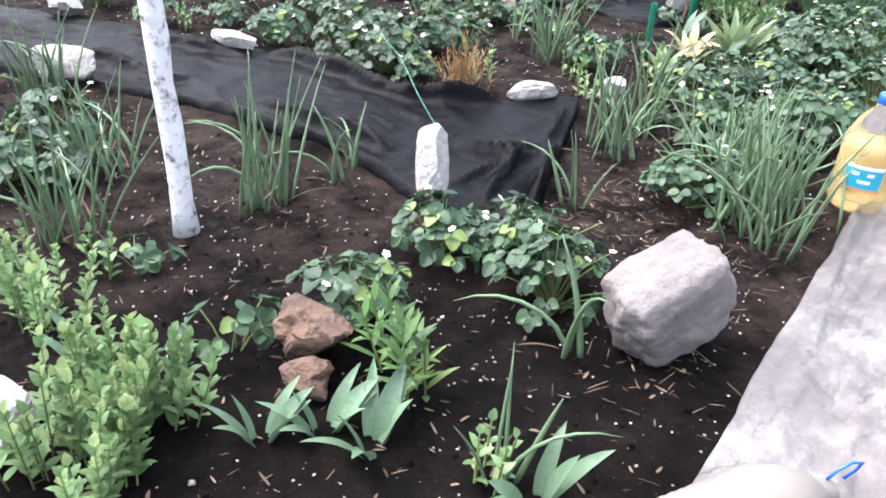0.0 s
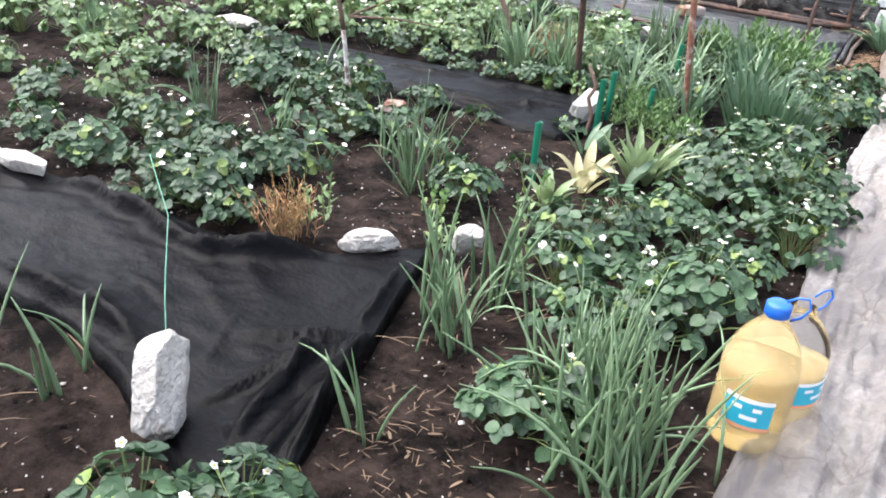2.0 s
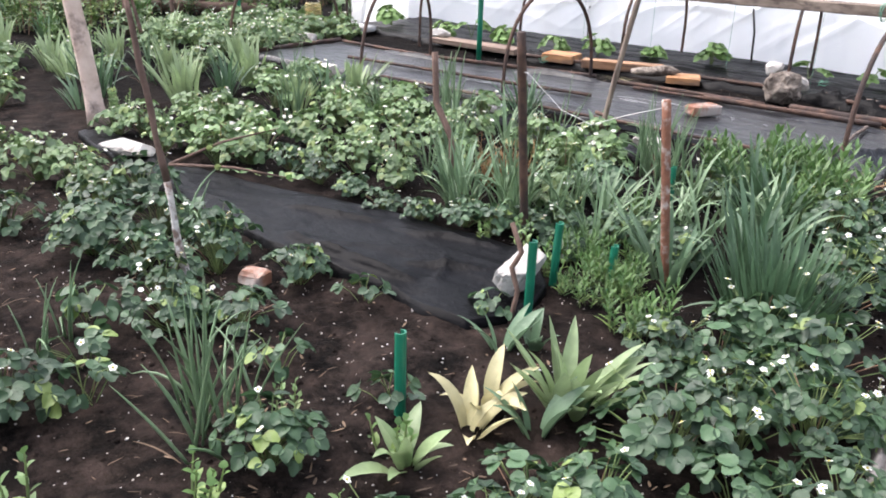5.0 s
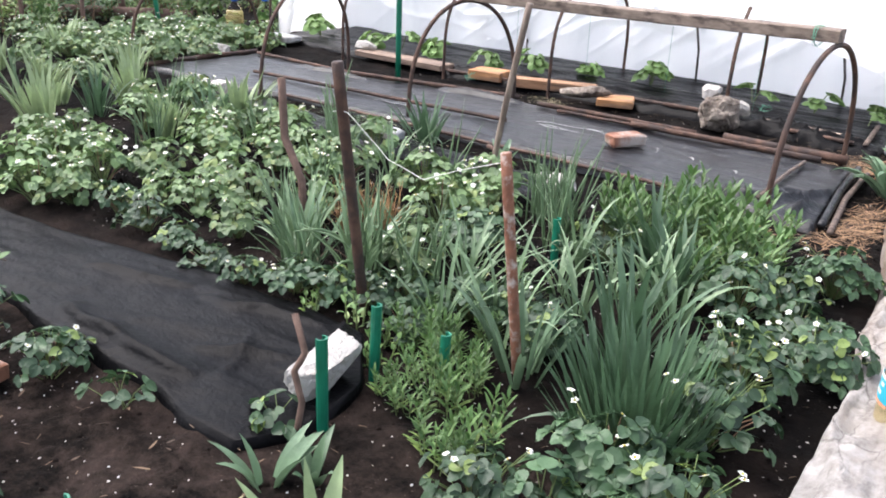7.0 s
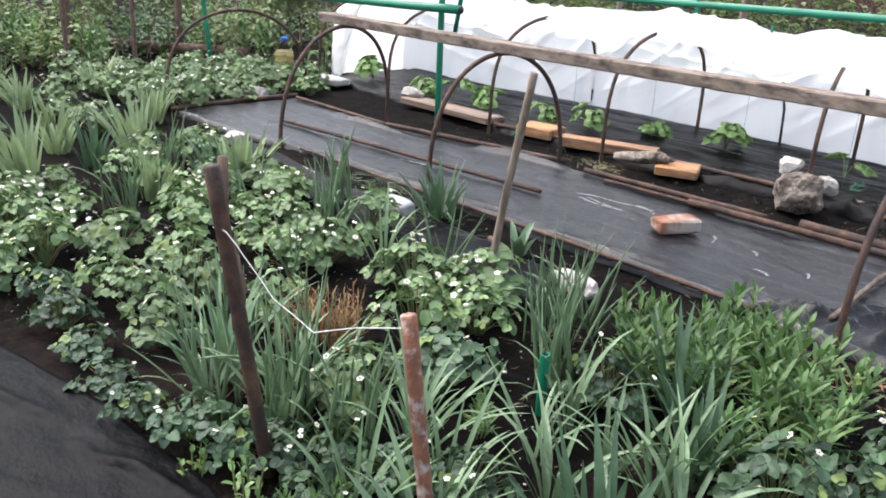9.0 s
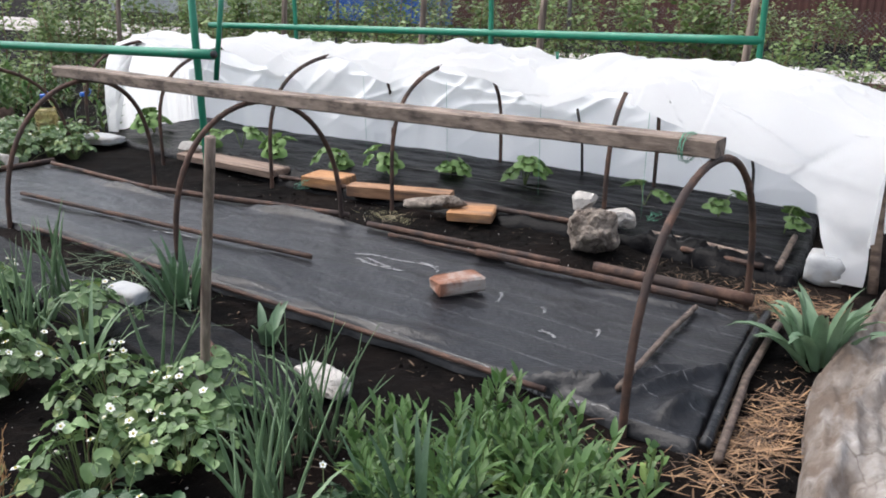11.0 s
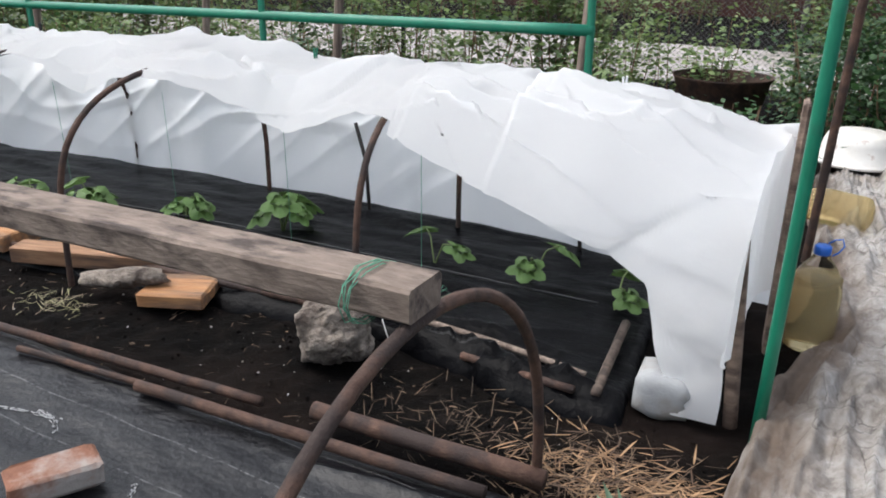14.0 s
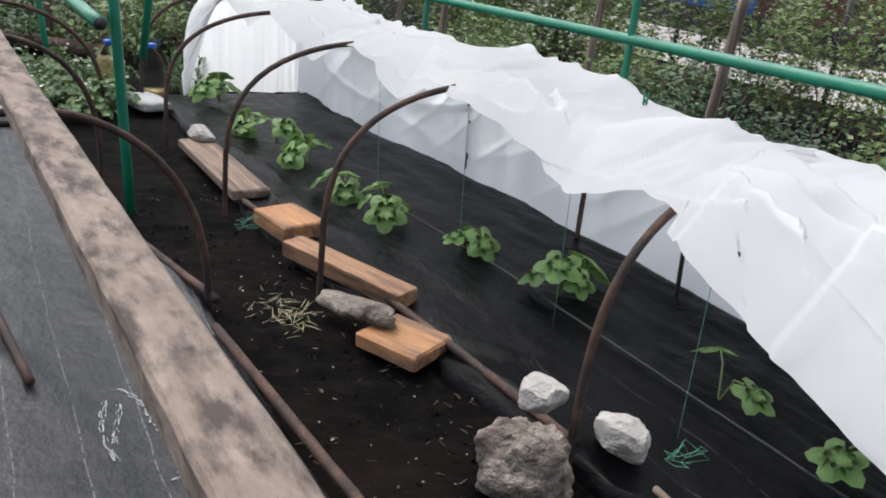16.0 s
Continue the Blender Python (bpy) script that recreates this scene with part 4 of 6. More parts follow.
def u_stake(at, h, lean=(0, 0)):
    """Green plastic stake with an open U-shaped section."""
    x, y = at
    prof = [(math.cos(a) * 0.02, math.sin(a) * 0.02) for a in np.linspace(-2.2, 2.2, 9)]
    prof += [(math.cos(a) * 0.0145, math.sin(a) * 0.0145) for a in np.linspace(2.2, -2.2, 9)]
    g = Geo()
    g.grid([[(x + px + lean[0] * z, y + py + lean[1] * z, z) for px, py in prof] for z in (-0.1, h)], True)
    o = len(g.v) - 18
    for k in range(8):
        g.f.append((o + k, o + k + 1, o + 16 - k, o + 17 - k))
    return thing("plant_stake", "green plastic stake with a U-shaped section", "stake", geo=g, mat=M_STAKE, group="green stakes", smooth=False)


for p, h in (((-1.79, 4.93), 0.32), ((-1.88, 6.15), 0.31), ((-1.81, 5.8), 0.35), ((-1.88, 7.49), 0.24), ((-1.64, 6.25), 0.22)):
    u_stake(p, h, (R.uniform(-0.04, 0.04), R.uniform(-0.04, 0.04)))


# ---- green pipe frames ----
def frame_thing(label):
    return thing("trellis", label, "trellis")


def rod_part(name, parent, a, b, r, mat=M_GREEN):
    g = Geo()
    n = max(2, int((Vector(b) - Vector(a)).length / 0.5))
    g.tube([Vector(a).lerp(Vector(b), i / n) for i in range(n + 1)], r, 12)
    return part(name, g, mat, parent)


back = frame_thing("green painted steel pipe frame behind the tunnel")
rod_part("rail", back, (-9.6, 13.27, 1.06), (-2.36, 13.27, 1.19), 0.036)
rod_part("rail", back, (-11.5, 13.27, 1.58), (-2.3, 13.27, 1.66), 0.026)
for x in (-2.36, -5.02, -7.9):
    rod_part("post", back, (x, 13.27, -0.1), (x - 0.03, 13.27, 1.95), 0.026)
front = frame_thing("green painted steel pipe frame over the bare soil")
rod_part("rail", front, (-9.9, 10.0, 0.98), (-5.1, 9.95, 1.12), 0.036)
rod_part("rail", front, (-9.9, 10.0, 1.45), (-5.4, 10.05, 1.57), 0.03)
rod_part("post", front, (-5.5, 10.12, -0.1), (-5.44, 10.05, 1.75), 0.028)
rod_part("brace", front, (-5.42, 10.2, 0.9), (-5.36, 10.3, 1.75), 0.02)
rod_part("post", front, (-9.85, 10.1, -0.1), (-9.9, 10.0, 1.5), 0.028)
# The rail is solid: a black disc stands in for the shade inside its open end.
g = Geo()
g.tube([(-5.094, 9.95, 1.1205), (-5.085, 9.95, 1.1208)], 0.03, 12)
part("pipe_mouth", g, M_CLIP, front, "black disc painting the shaded hollow of the pipe end")
right = frame_thing("green steel pole beside the tunnel's end")
rod_part("post", right, (-0.85, 11.1, -0.1), (-0.82, 11.1, 2.0), 0.022)
pipe("rusty brown pole near the path's bottles", [(-0.95, 13.2, -0.1), (-0.88, 13.1, 1.9)], 0.024, M_RUST, "post", "post")


# ---- white tunnel cover ----
def tunnel_cover():
    yc, x0, x1 = 11.74, -8.75, -0.98
    hem_z = [(-2.56, 0.89), (-2.3, 0.81), (-1.75, 0.66), (-1.3, 0.48), (-1.22, 0.25), (-1.14, 0.02), (-0.9, 0.02)]
    nx, nt = 520, 150

    def near_hoop(x):
        return min(abs(x - h[0]) for h in TUNNEL)

    lines = [(-2.75, 0.47, -1.0, 0.56, 0.05, 0.05), (-2.6, 0.56, -1.05, 0.76, 0.045, 0.04), (-2.5, 0.62, -1.3, 0.86, 0.03, 0.035), (-2.7, 0.5, -3.4, 0.6, 0.04, 0.04),
             (-3.3, 0.62, -4.1, 0.53, 0.035, 0.035), (-8.2, 0.40, -5.0, 0.45, 0.04, 0.03), (-5.0, 0.45, -2.7, 0.41, 0.045, 0.03), (-4.2, 0.53, -5.2, 0.6, 0.035, 0.035),
             (-5.4, 0.54, -4.4, 0.47, 0.035, 0.03), (-6.9, 0.55, -5.9, 0.58, 0.035, 0.035), (-4.1, 0.3, -3.4, 0.06, 0.02, 0.05), (-5.4, 0.32, -5.0, 0.05, 0.02, 0.05), (-2.9, 0.3, -2.3, 0.08, 0.02, 0.05),
             (-2.7, 0.44, -1.2, 0.4, 0.03, 0.03), (-1.9, 0.52, -1.02, 0.68, 0.035, 0.03)]

    def pulled(x, w):
        """Tension folds run from the hoop tops; each is a soft ridge along a line."""
        h = 0.0
        for ax, aw, bx, bw, amp, wid in lines:
            ux, uw = (bx - ax) * 0.45, bw - aw
            k = min(1, max(0, ((x - ax) * 0.45 * ux + (w - aw) * uw) / (ux * ux + uw * uw)))
            d = math.hypot((x - ax) * 0.45 - ux * k, w - aw - uw * k)
            side = (x - ax) * uw / 0.45 - (w - aw) * ux / 0.45
            h += amp * math.exp(-(d / (wid * (0.5 if side > 0 else 1.7))) ** 1.4) * (1.5 - 0.7 * k) * max(0, math.sin(math.pi * k)) ** 0.45
        return h

    def long_fold(x, w):
        """Creases that run along the tunnel, rising and falling with the sag between the hoops."""
        s = fbm(x * 0.35 + 4, w * 6.5 + 0.2 * math.sin(x * 1.6), 3.3, 2)
        return (1 - min(1, abs(s) * 5)) ** 1.5

    rows = []
    for i in range(nx + 1):
        x = x0 + (x1 - x0) * i / nx
        gap = min(1.0, near_hoop(x) / 0.72) if x < -2.0 else min(1.0, abs(x + 2.56) / 1.4) * 0.35
        sag = gap ** 1.4
        front_a = 0.62 + 0.05 * fbm(x * 1.3, 1.0, 3)
        back_a = lerp([(-8.3, 0.55), (-7.2, 0.56), (-5.9, 0.75), (-4.5, 0.82), (-3.3, 0.9), (-2.3, 0.85)], x) + 0.05 * fbm(x * 1.7, 4.0, 3)
        if x > -2.2:
            back_a -= 0.25 * (x + 2.2) / 1.2
        top = 1.045 - 0.06 * sag + 0.02 * fbm(x * 2.5, 7.0, 1)
        if x > -1.6:
            top -= 0.09 * (x + 1.6) / 0.6
        if x > -2.56:
            zh = lerp(hem_z, x)
            th_end = math.pi - math.asin(min(0.999, max(0.0, (zh / top)) ** (1 / 0.58)))
        else:
            th_end = radians(lerp([(-3.3, 114), (-2.56, 128)], x) + 9 * sag + 7 * fbm(x * 1.3, 2.2, 6, 2))
        if x < -8.45:
            th_end = math.pi
        row = []
        for j in range(nt + 1):
            th = th_end * j / nt
            c, s = math.cos(th), max(0.0, math.sin(th))
            a = back_a if c > 0 else front_a
            y, z = yc + a * (abs(c) ** 0.7) * (1 if c > 0 else -1), top * s ** (0.76 if c > 0 else 0.58)
            v = j / nt
            crease = (1 - min(1, abs(fbm(x * 1.25 - z * 1.8 + 3, y * 1.6, 5.5, 3)) * 3.2)) ** 2
            fold = 0.026 * fbm(x * 1.6 + z * 1.5, y * 2.0 - x * 0.6, 2.5, 3) + 0.034 * crease + 0.04 * long_fold(x, th / math.pi) + 1.5 * pulled(x, th / math.pi) + 0.004 * fbm(x * 9, y * 9 + z * 7, 1, 2)
            env = min(1, 4 * v + 0.15)
            y += (fold * (-c if c < 0 else 0.8) * env - 0.02 * env * (c < 0))
            z += fold * s * env
            if x < -2.5 and th > radians(92):
                k = (th - radians(92)) / (th_end - radians(92))
                z -= (0.09 * sag + 0.02) * k ** 1.5
                y += 0.10 * sag * k
            row.append((x + 0.03 * fbm(y * 2, z * 2, x * 0.4, 2), y, max(z, 0.015 if v < 0.01 else 0.03)))
        rows.append(row)
    cover = thing("tunnel_cover", "white spunbond cloth draped over the tunnel hoops", "garden cover")
    g = Geo()
    g.grid(rows)
    part("cloth", g, M_CLOTH, cover)
    for x, ring, low, lab in ((x1, rows[-1], 0.26, "hanging end of the cloth"), (x0, rows[0], 0.0, "gathered far end of the cloth")):
        g, rr = Geo(), []
        for k in range(14):
            s = 1 - k / 13
            rr.append([(p[0] + (0.05 * fbm(p[1] * 7, p[2] * 0.8, 2.3, 3) - 0.02) * min(1, k / 4), p[1], low + (max(low, p[2]) - low) * s) for p in ring])
        g.grid(rr)
        part("end_cloth", g, M_CLOTH, cover, lab)
    g, rr = Geo(), []
    for k in range(18):
        z = 0.5 * (1 - k / 17)
        rr.append([(-1.14 + (0.16 - 0.13 * k / 17) * math.cos(a) * (0.6 + 0.4 * math.sin(2 * a + k * 0.2)), 11.27 + 0.2 * max(0, z - 0.12) + 0.05 * math.sin(a) + 0.01 * fbm(a, z * 6, 2), z + 0.01) for a in np.linspace(0, 2 * math.pi, 22)])
    g.grid(rr)
    part("gathered_tail", g, M_CLOTH, cover, "bunched tail of cloth pinned by a clip")
    return cover


tunnel_cover()


def clip(at, yaw, label="small black plastic clip gripping the cloth", mat=M_CLIP):
    ob = thing("clip", label, "clip", at, yaw, group="cloth clips")
    for s in (-1, 1):
        g = Geo()
        g.box(0, s * 0.006, 0.03, 0.014, 0.006, 0.075, 0, 0.002)
        for k, v in enumerate(g.v):
            g.v[k] = (v[0], v[1] + s * 0.12 * max(0, v[2] - 0.03), v[2])
        part("jaw", g, mat, ob, smooth=False)
    g = Geo()
    g.tube([(-0.01, 0, 0.03), (0.01, 0, 0.03)], 0.008, 8)
    part("spring", g, mat, ob)
    return ob


for x, mat, lab in ((-2.75, M_CLIP, ""), (-3.55, M_GREEN, "small green plastic clip gripping the cloth"), (-5.2, M_CLIP, ""), (-6.0, M_CLIP, ""), (-6.9, M_CLIP, ""),
                    (-1.75, M_WHITE, "small white plastic clip gripping the cloth")):
    clip((x, 12.05, 1.04), R.uniform(-40, 40), lab or "small black plastic clip gripping the cloth", mat)
cl = clip((-1.12, 11.0, 0.42), 0, "black clip pinning the gathered cloth tail")
cl.matrix_basis = pose(-1.17, 11.22, 0.4, 0, 80, 10)
pipe("wooden corner post under the cloth's end", [(-0.95, 11.2, -0.1), (-1.02, 11.24, 0.74)], 0.028, M_BOARD, "post", "post")
block("board", "brown board standing at the tunnel's end", (-0.95, 11.9, 0.0), (0.03, 0.16, 1.1), 8, M_BOARD, "board", 0.003, 9)


# ---- bottles and the basin ----
def bottle(at, yaw=0.0, lying=0.0, fill=0.8, label="big clear plastic bottle of yellowish water with a blue cap", facing=0.0, tag=True, capped=True, skin=M_PET, tall=1.42):
    """A five-litre bottle with a ribbed body, cap, carrying handle and label."""
    ob = new("bottle")
    ob.matrix_basis = pose(*at, 0, 0, yaw) @ (pose(0, 0, 0.115, 0, lying, 0) if lying else Matrix()) @ Matrix.Diagonal((1.38, 1.38, tall, 1))
    tagged(ob, label, "bottle", "water bottles")
    prof = [(0.0005, 0.006), (0.06, 0.0), (0.076, 0.012), (0.08, 0.03)]
    for k in range(7):
        z = 0.036 + k * 0.017
        prof += [(0.081, z), (0.0785, z + 0.0085)]
    prof += [(0.081, 0.16), (0.081, 0.185), (0.077, 0.21), (0.067, 0.24), (0.052, 0.268), (0.036, 0.288), (0.026, 0.298), (0.024, 0.318)]

    def turned(pr, seg=28):
        g = Geo()
        g.grid([[(r * math.cos(2 * math.pi * k / seg), r * math.sin(2 * math.pi * k / seg), z) for k in range(seg)] for r, z in pr], True)
        return g
    shell = part("shell", turned(prof), skin, ob)
    shell.visible_shadow = False
    top = 0.02 + 0.24 * fill
    inner = [(0.0005, 0.006)] + [(r - 0.003, z + 0.002) for r, z in prof[1:] if z < top - 0.004]
    inner += [(inner[-1][0], top), (0.0005, top)]
    if fill:
        water = part("water", turned(inner), M_WATER, ob, "yellowish water")
        water.visible_shadow = False
    if capped:
        part("cap", turned([(0.0005, 0.338), (0.022, 0.338), (0.026, 0.334), (0.026, 0.312), (0.0245, 0.31)]), M_CAP, ob, "blue screw cap")
    g = Geo()
    g.tube([(0.028, 0, 0.308), (0.045, 0.004, 0.32), (0.058, 0.008, 0.342), (0.05, 0.01, 0.362), (0.03, 0.006, 0.358), (0.012, 0.0, 0.345)], 0.0026, 7)
    part("handle", g, M_CAP, ob, "blue carrying handle")
    if tag:
        for name, mat, z0, z1, d in (("label", M_LABEL, 0.085, 0.142, 0.0835), ("label_band", M_WHITE, 0.142, 0.152, 0.084), ("label_foot", M_PINK, 0.077, 0.085, 0.084)):
            g = Geo()
            g.grid([[(d * math.cos(a), d * math.sin(a), z) for a in np.linspace(facing - 0.62, facing + 0.62, 13)] for z in (z0, z1)])
            part(name, g, mat, ob)
        g = Geo()
        for dz, w, off in ((0.128, 0.26, -0.28), (0.128, 0.22, 0.22), (0.106, 0.42, 0.05)):
            g.grid([[(0.0845 * math.cos(a), 0.0845 * math.sin(a), z) for a in np.linspace(facing + off - w / 2, facing + off + w / 2, 5)] for z in (dz - 0.005, dz + 0.005)])
        part("label_print", g, M_WHITE, ob, "pale bars of small print")
    return ob


bottle((-0.32, 3.44, 0.05), 0, 0, 0.72, facing=radians(-78))
bottle((-0.27, 3.64, 0.04), 40, 0, 0.6, "big open plastic bottle of yellowish water with a blue handle", facing=radians(-60), capped=False, tall=1.24)
bottle((-0.31, 1.21, 0.05), 242, -84, 0.0, "empty dusty plastic bottle lying on the path cloth", tag=False, capped=False, skin=M_DUSTY)
bottle((-0.24, 7.02, 0.04), 0, 0, 0.5, "big clear bottle of yellowish water beside the irises", facing=radians(200))
bottle((-0.8, 12.02, 0.0), 0, 0, 0.9, "big ribbed bottle of greenish water by the pole", tag=False)
bottle((-0.68, 13.7, 0.06), 200, 80, 0.9, "bottle of yellowish water lying on the path cloth", tag=False)
bottle((-0.1, 12.6, 0.08), -70, 82, 0.95, "bottle of yellow water lying at the path's edge", tag=False)
bottle((-0.4, 14.75, 0.06), -45, 80, 0.9, "bottle of yellow water lying near the basin", tag=False)
bottle((-8.75, 10.5, 0.0), 0, 0, 0.85, "bottle of yellowish water by the tunnel's far end", tag=False)
bottle((-8.6, 10.85, 0.0), 60, 0, 0.1, "empty clear bottle by the tunnel's far end", tag=False)


def basin():
    g, seg = Geo(), 36
    prof = [(0.32, 0.0), (0.328, 0.014), (0.315, 0.024), (0.295, 0.036), (0.27, 0.16), (0.24, 0.225), (0.2, 0.243), (0.0005, 0.245)]
    g.grid([[(r * math.cos(2 * math.pi * k / seg), r * math.sin(2 * math.pi * k / seg), z) for k in range(seg)] for r, z in prof], True)
    return thing("basin", "chipped white enamel basin lying upside down", "basin", (-0.87, 15.4, 0.13), 0, g, M_ENAMEL)


basin()
g, seg = Geo(), 30
g.grid([[(r * math.cos(2 * math.pi * k / seg), r * math.sin(2 * math.pi * k / seg), z) for k in range(seg)] for r, z in
        [(0.0005, 0.02), (0.3, 0.0), (0.42, 0.12), (0.5, 0.45), (0.52, 0.46), (0.5, 0.43), (0.4, 0.3), (0.0005, 0.28)]], True)
thing("rusty_tub", "round rusty brown metal tub used as planter", "tub", (-2.35, 17.3, 0), 0, g, M_RUST)


# ---- plants ----
def tilted(az, lean):
    return Vector((math.cos(az) * math.sin(lean), math.sin(az) * math.sin(lean), math.cos(lean)))


def strawberry(seed, leaves, spread, height, flowers):
    rng = random.Random(seed)
    lv, st, flowers_made = Geo(), Geo(), []
    for i in range(leaves):
        az = rng.uniform(0, 2 * math.pi)
        q = math.sqrt((i + 0.5) / leaves)
        reach, h = spread * q * rng.uniform(0.75, 1.1), height * (1.05 - 0.55 * q * q) * rng.uniform(0.7, 1.12)
        tip = Vector((math.cos(az) * reach, math.sin(az) * reach, h))
        foot = Vector((rng.uniform(-0.02, 0.02), rng.uniform(-0.02, 0.02), -0.02))
        st.tube([foot, foot.lerp(tip, 0.55) + Vector((0, 0, h * 0.18)), tip], 0.0022, 4, False)
        size = rng.uniform(0.034, 0.06)
        slope = rng.uniform(0.15, 0.75) * (0.5 + q)
        nrm = tilted(az + rng.uniform(-0.7, 0.7), slope)
        out = Vector((math.cos(az), math.sin(az), 0))
        out = (out - nrm * out.dot(nrm)).normalized()
        side = nrm.cross(out)
        for ang in (0, 1.25, -1.25):
            d = out * math.cos(ang) + side * math.sin(ang)
            k = size * (1.0 if ang == 0 else 0.92)
            lv.leaflet(tip + d * 0.004, d + nrm * rng.uniform(-0.1, 0.15), nrm + side * rng.uniform(-0.15, 0.15), k, k * rng.uniform(0.86, 1.02), rng.uniform(0.1, 0.45), rng.uniform(0.0, 0.4))
    for i in range(flowers):
        az, reach = rng.uniform(0, 6.28), spread * rng.uniform(0.25, 1.05)
        tip = Vector((math.cos(az) * reach, math.sin(az) * reach, height * rng.uniform(0.85, 1.2)))
        st.tube([Vector((0, 0, 0)), tip * 0.5 + Vector((0, 0, 0.05)), tip], 0.0016, 4, False)
        nrm = tilted(rng.uniform(0, 6.28), rng.uniform(0.1, 0.8))
        a0 = nrm.cross(Vector((1, 0.3, 0.1))).normalized()
        b0 = nrm.cross(a0)
        pt, ey = Geo(), Geo()
        flowers_made.append((pt, ey))
        for k in range(5):
            d = a0 * math.cos(k * 1.2566) + b0 * math.sin(k * 1.2566)
            pt.leaflet(tip + d * 0.003, d + nrm * 0.25, nrm, 0.0108, 0.0112, 0.1, 0.1, 0)
        ey.tube([tip, tip + nrm * 0.004], [0.0045, 0.003], 6)
    return lv, st, flowers_made


PLANTS = []


def family(name, builds, label, category, group):
    """One plant of each build, with its parts; the first is placed by the first call of put()."""
    made = []
    for parts in builds:
        ob = new(name)
        tagged(ob, label, category, group)
        for pname, geo, mat, *subs in parts:
            if geo.v:
                piece = part(pname, geo, mat, ob)
                if pname.endswith(("tangle", "foliage")):
                    tagged(piece, kind="stuff")
                for sname, sgeo, smat in (subs[0] if subs else ()):
                    part(sname, sgeo, smat, piece)
        made.append([ob, False])
    return made


def put(fam, x, y, rng, scale=(0.85, 1.2), z=None, which=None):
    slot = fam[which if which is not None else rng.randrange(len(fam))]
    m = pose(x, y, ground_z(x, y) if z is None else z, rng.uniform(-5, 5), rng.uniform(-5, 5), rng.uniform(0, 360))
    s = rng.uniform(*scale)
    ob = slot[0] if not slot[1] else copy_thing(slot[0], m)
    slot[1] = True
    ob.matrix_basis = m @ Matrix.Diagonal((s, s, s * rng.uniform(0.9, 1.1), 1))
    PLANTS.append((x, y))
    return ob


def straw_parts(*a, mat=M_STRAWB):
    lv, st, made = strawberry(*a)
    return [("foliage", lv, mat), ("stalk_tangle", st, M_STEM)] + [("flower", p, M_PETAL, [("flower_eye", e, M_FLOWEREYE)]) for p, e in made]


STRAWB = family("strawberry_plant", [straw_parts(1, 46, 0.19, 0.2, 4), straw_parts(2, 52, 0.21, 0.22, 6), straw_parts(3, 38, 0.17, 0.19, 2),
                                     straw_parts(4, 42, 0.2, 0.24, 5), straw_parts(5, 36, 0.19, 0.18, 1), straw_parts(6, 46, 0.22, 0.23, 3)],
                "leafy green strawberry plant with small white flowers", "strawberry", "strawberry plants")
PALESTRAW = family("strawberry_plant", [straw_parts(11, 38, 0.2, 0.23, 6, mat=M_STRAWPALE), straw_parts(12, 42, 0.21, 0.24, 8, mat=M_STRAWPALE), straw_parts(13, 36, 0.19, 0.21, 4, mat=M_STRAWPALE)],
                   "pale green strawberry plant full of small white flowers", "strawberry", "strawberry plants")
SMALLSTRAW = family("strawberry_plant", [straw_parts(8, 8, 0.12, 0.13, 0), straw_parts(9, 10, 0.13, 0.15, 1)],
                    "small sparse strawberry plant on bare soil", "strawberry", "strawberry plants")


def onion_parts(seed, n, length, spread=0.045, lean=0.22):
    rng, made, dry = random.Random(seed), [], Geo()
    for i in range(n):
        az = rng.uniform(0, 6.28)
        base = Vector((rng.gauss(0, spread), rng.gauss(0, spread), -0.02))
        L, a, bend = length * rng.uniform(0.6, 1.1), abs(rng.gauss(0, lean)) + 0.03, rng.uniform(-0.1, 0.5)
        if rng.random() < 0.12:
            bend = rng.uniform(1.2, 2.4)
        pts, p = [], base
        for k in range(8):
            pts.append(p.copy())
            p = p + tilted(az, a) * (L / 7)
            a += bend / 7
        r = rng.uniform(0.0045, 0.009)
        lv = Geo()
        made.append(("leaf", lv, M_ONION))
        lv.tube(pts, [r * (0.8, 1, 1, 0.95, 0.85, 0.7, 0.45, 0.12)[k] for k in range(8)], 6)
    for i in range(n // 4):
        dry.blade((rng.gauss(0, spread), rng.gauss(0, spread), 0), rng.uniform(0, 6.28), length * rng.uniform(0.25, 0.5), 0.008, rng.uniform(0.5, 1.1), rng.uniform(0.4, 1.2), 0.2, 5)
    return made + [("dry_tangle", dry, M_STRAW)]


ONION = family("onion_clump", [onion_parts(21, 16, 0.56), onion_parts(22, 11, 0.5), onion_parts(23, 22, 0.58, 0.06), onion_parts(24, 8, 0.5)],
               "clump of upright tubular green onion leaves", "onion", "onion clumps")
THINONION = family("onion_clump", [onion_parts(26, 4, 0.46, 0.015, 0.12), onion_parts(27, 5, 0.4, 0.02, 0.2)], "few thin upright onion leaves", "onion", "onion clumps")
BIGONION = family("onion_clump", [onion_parts(28, 70, 0.56, 0.09, 0.28), onion_parts(29, 56, 0.54, 0.08, 0.26)], "large dense clump of tubular onion leaves", "onion", "onion clumps")


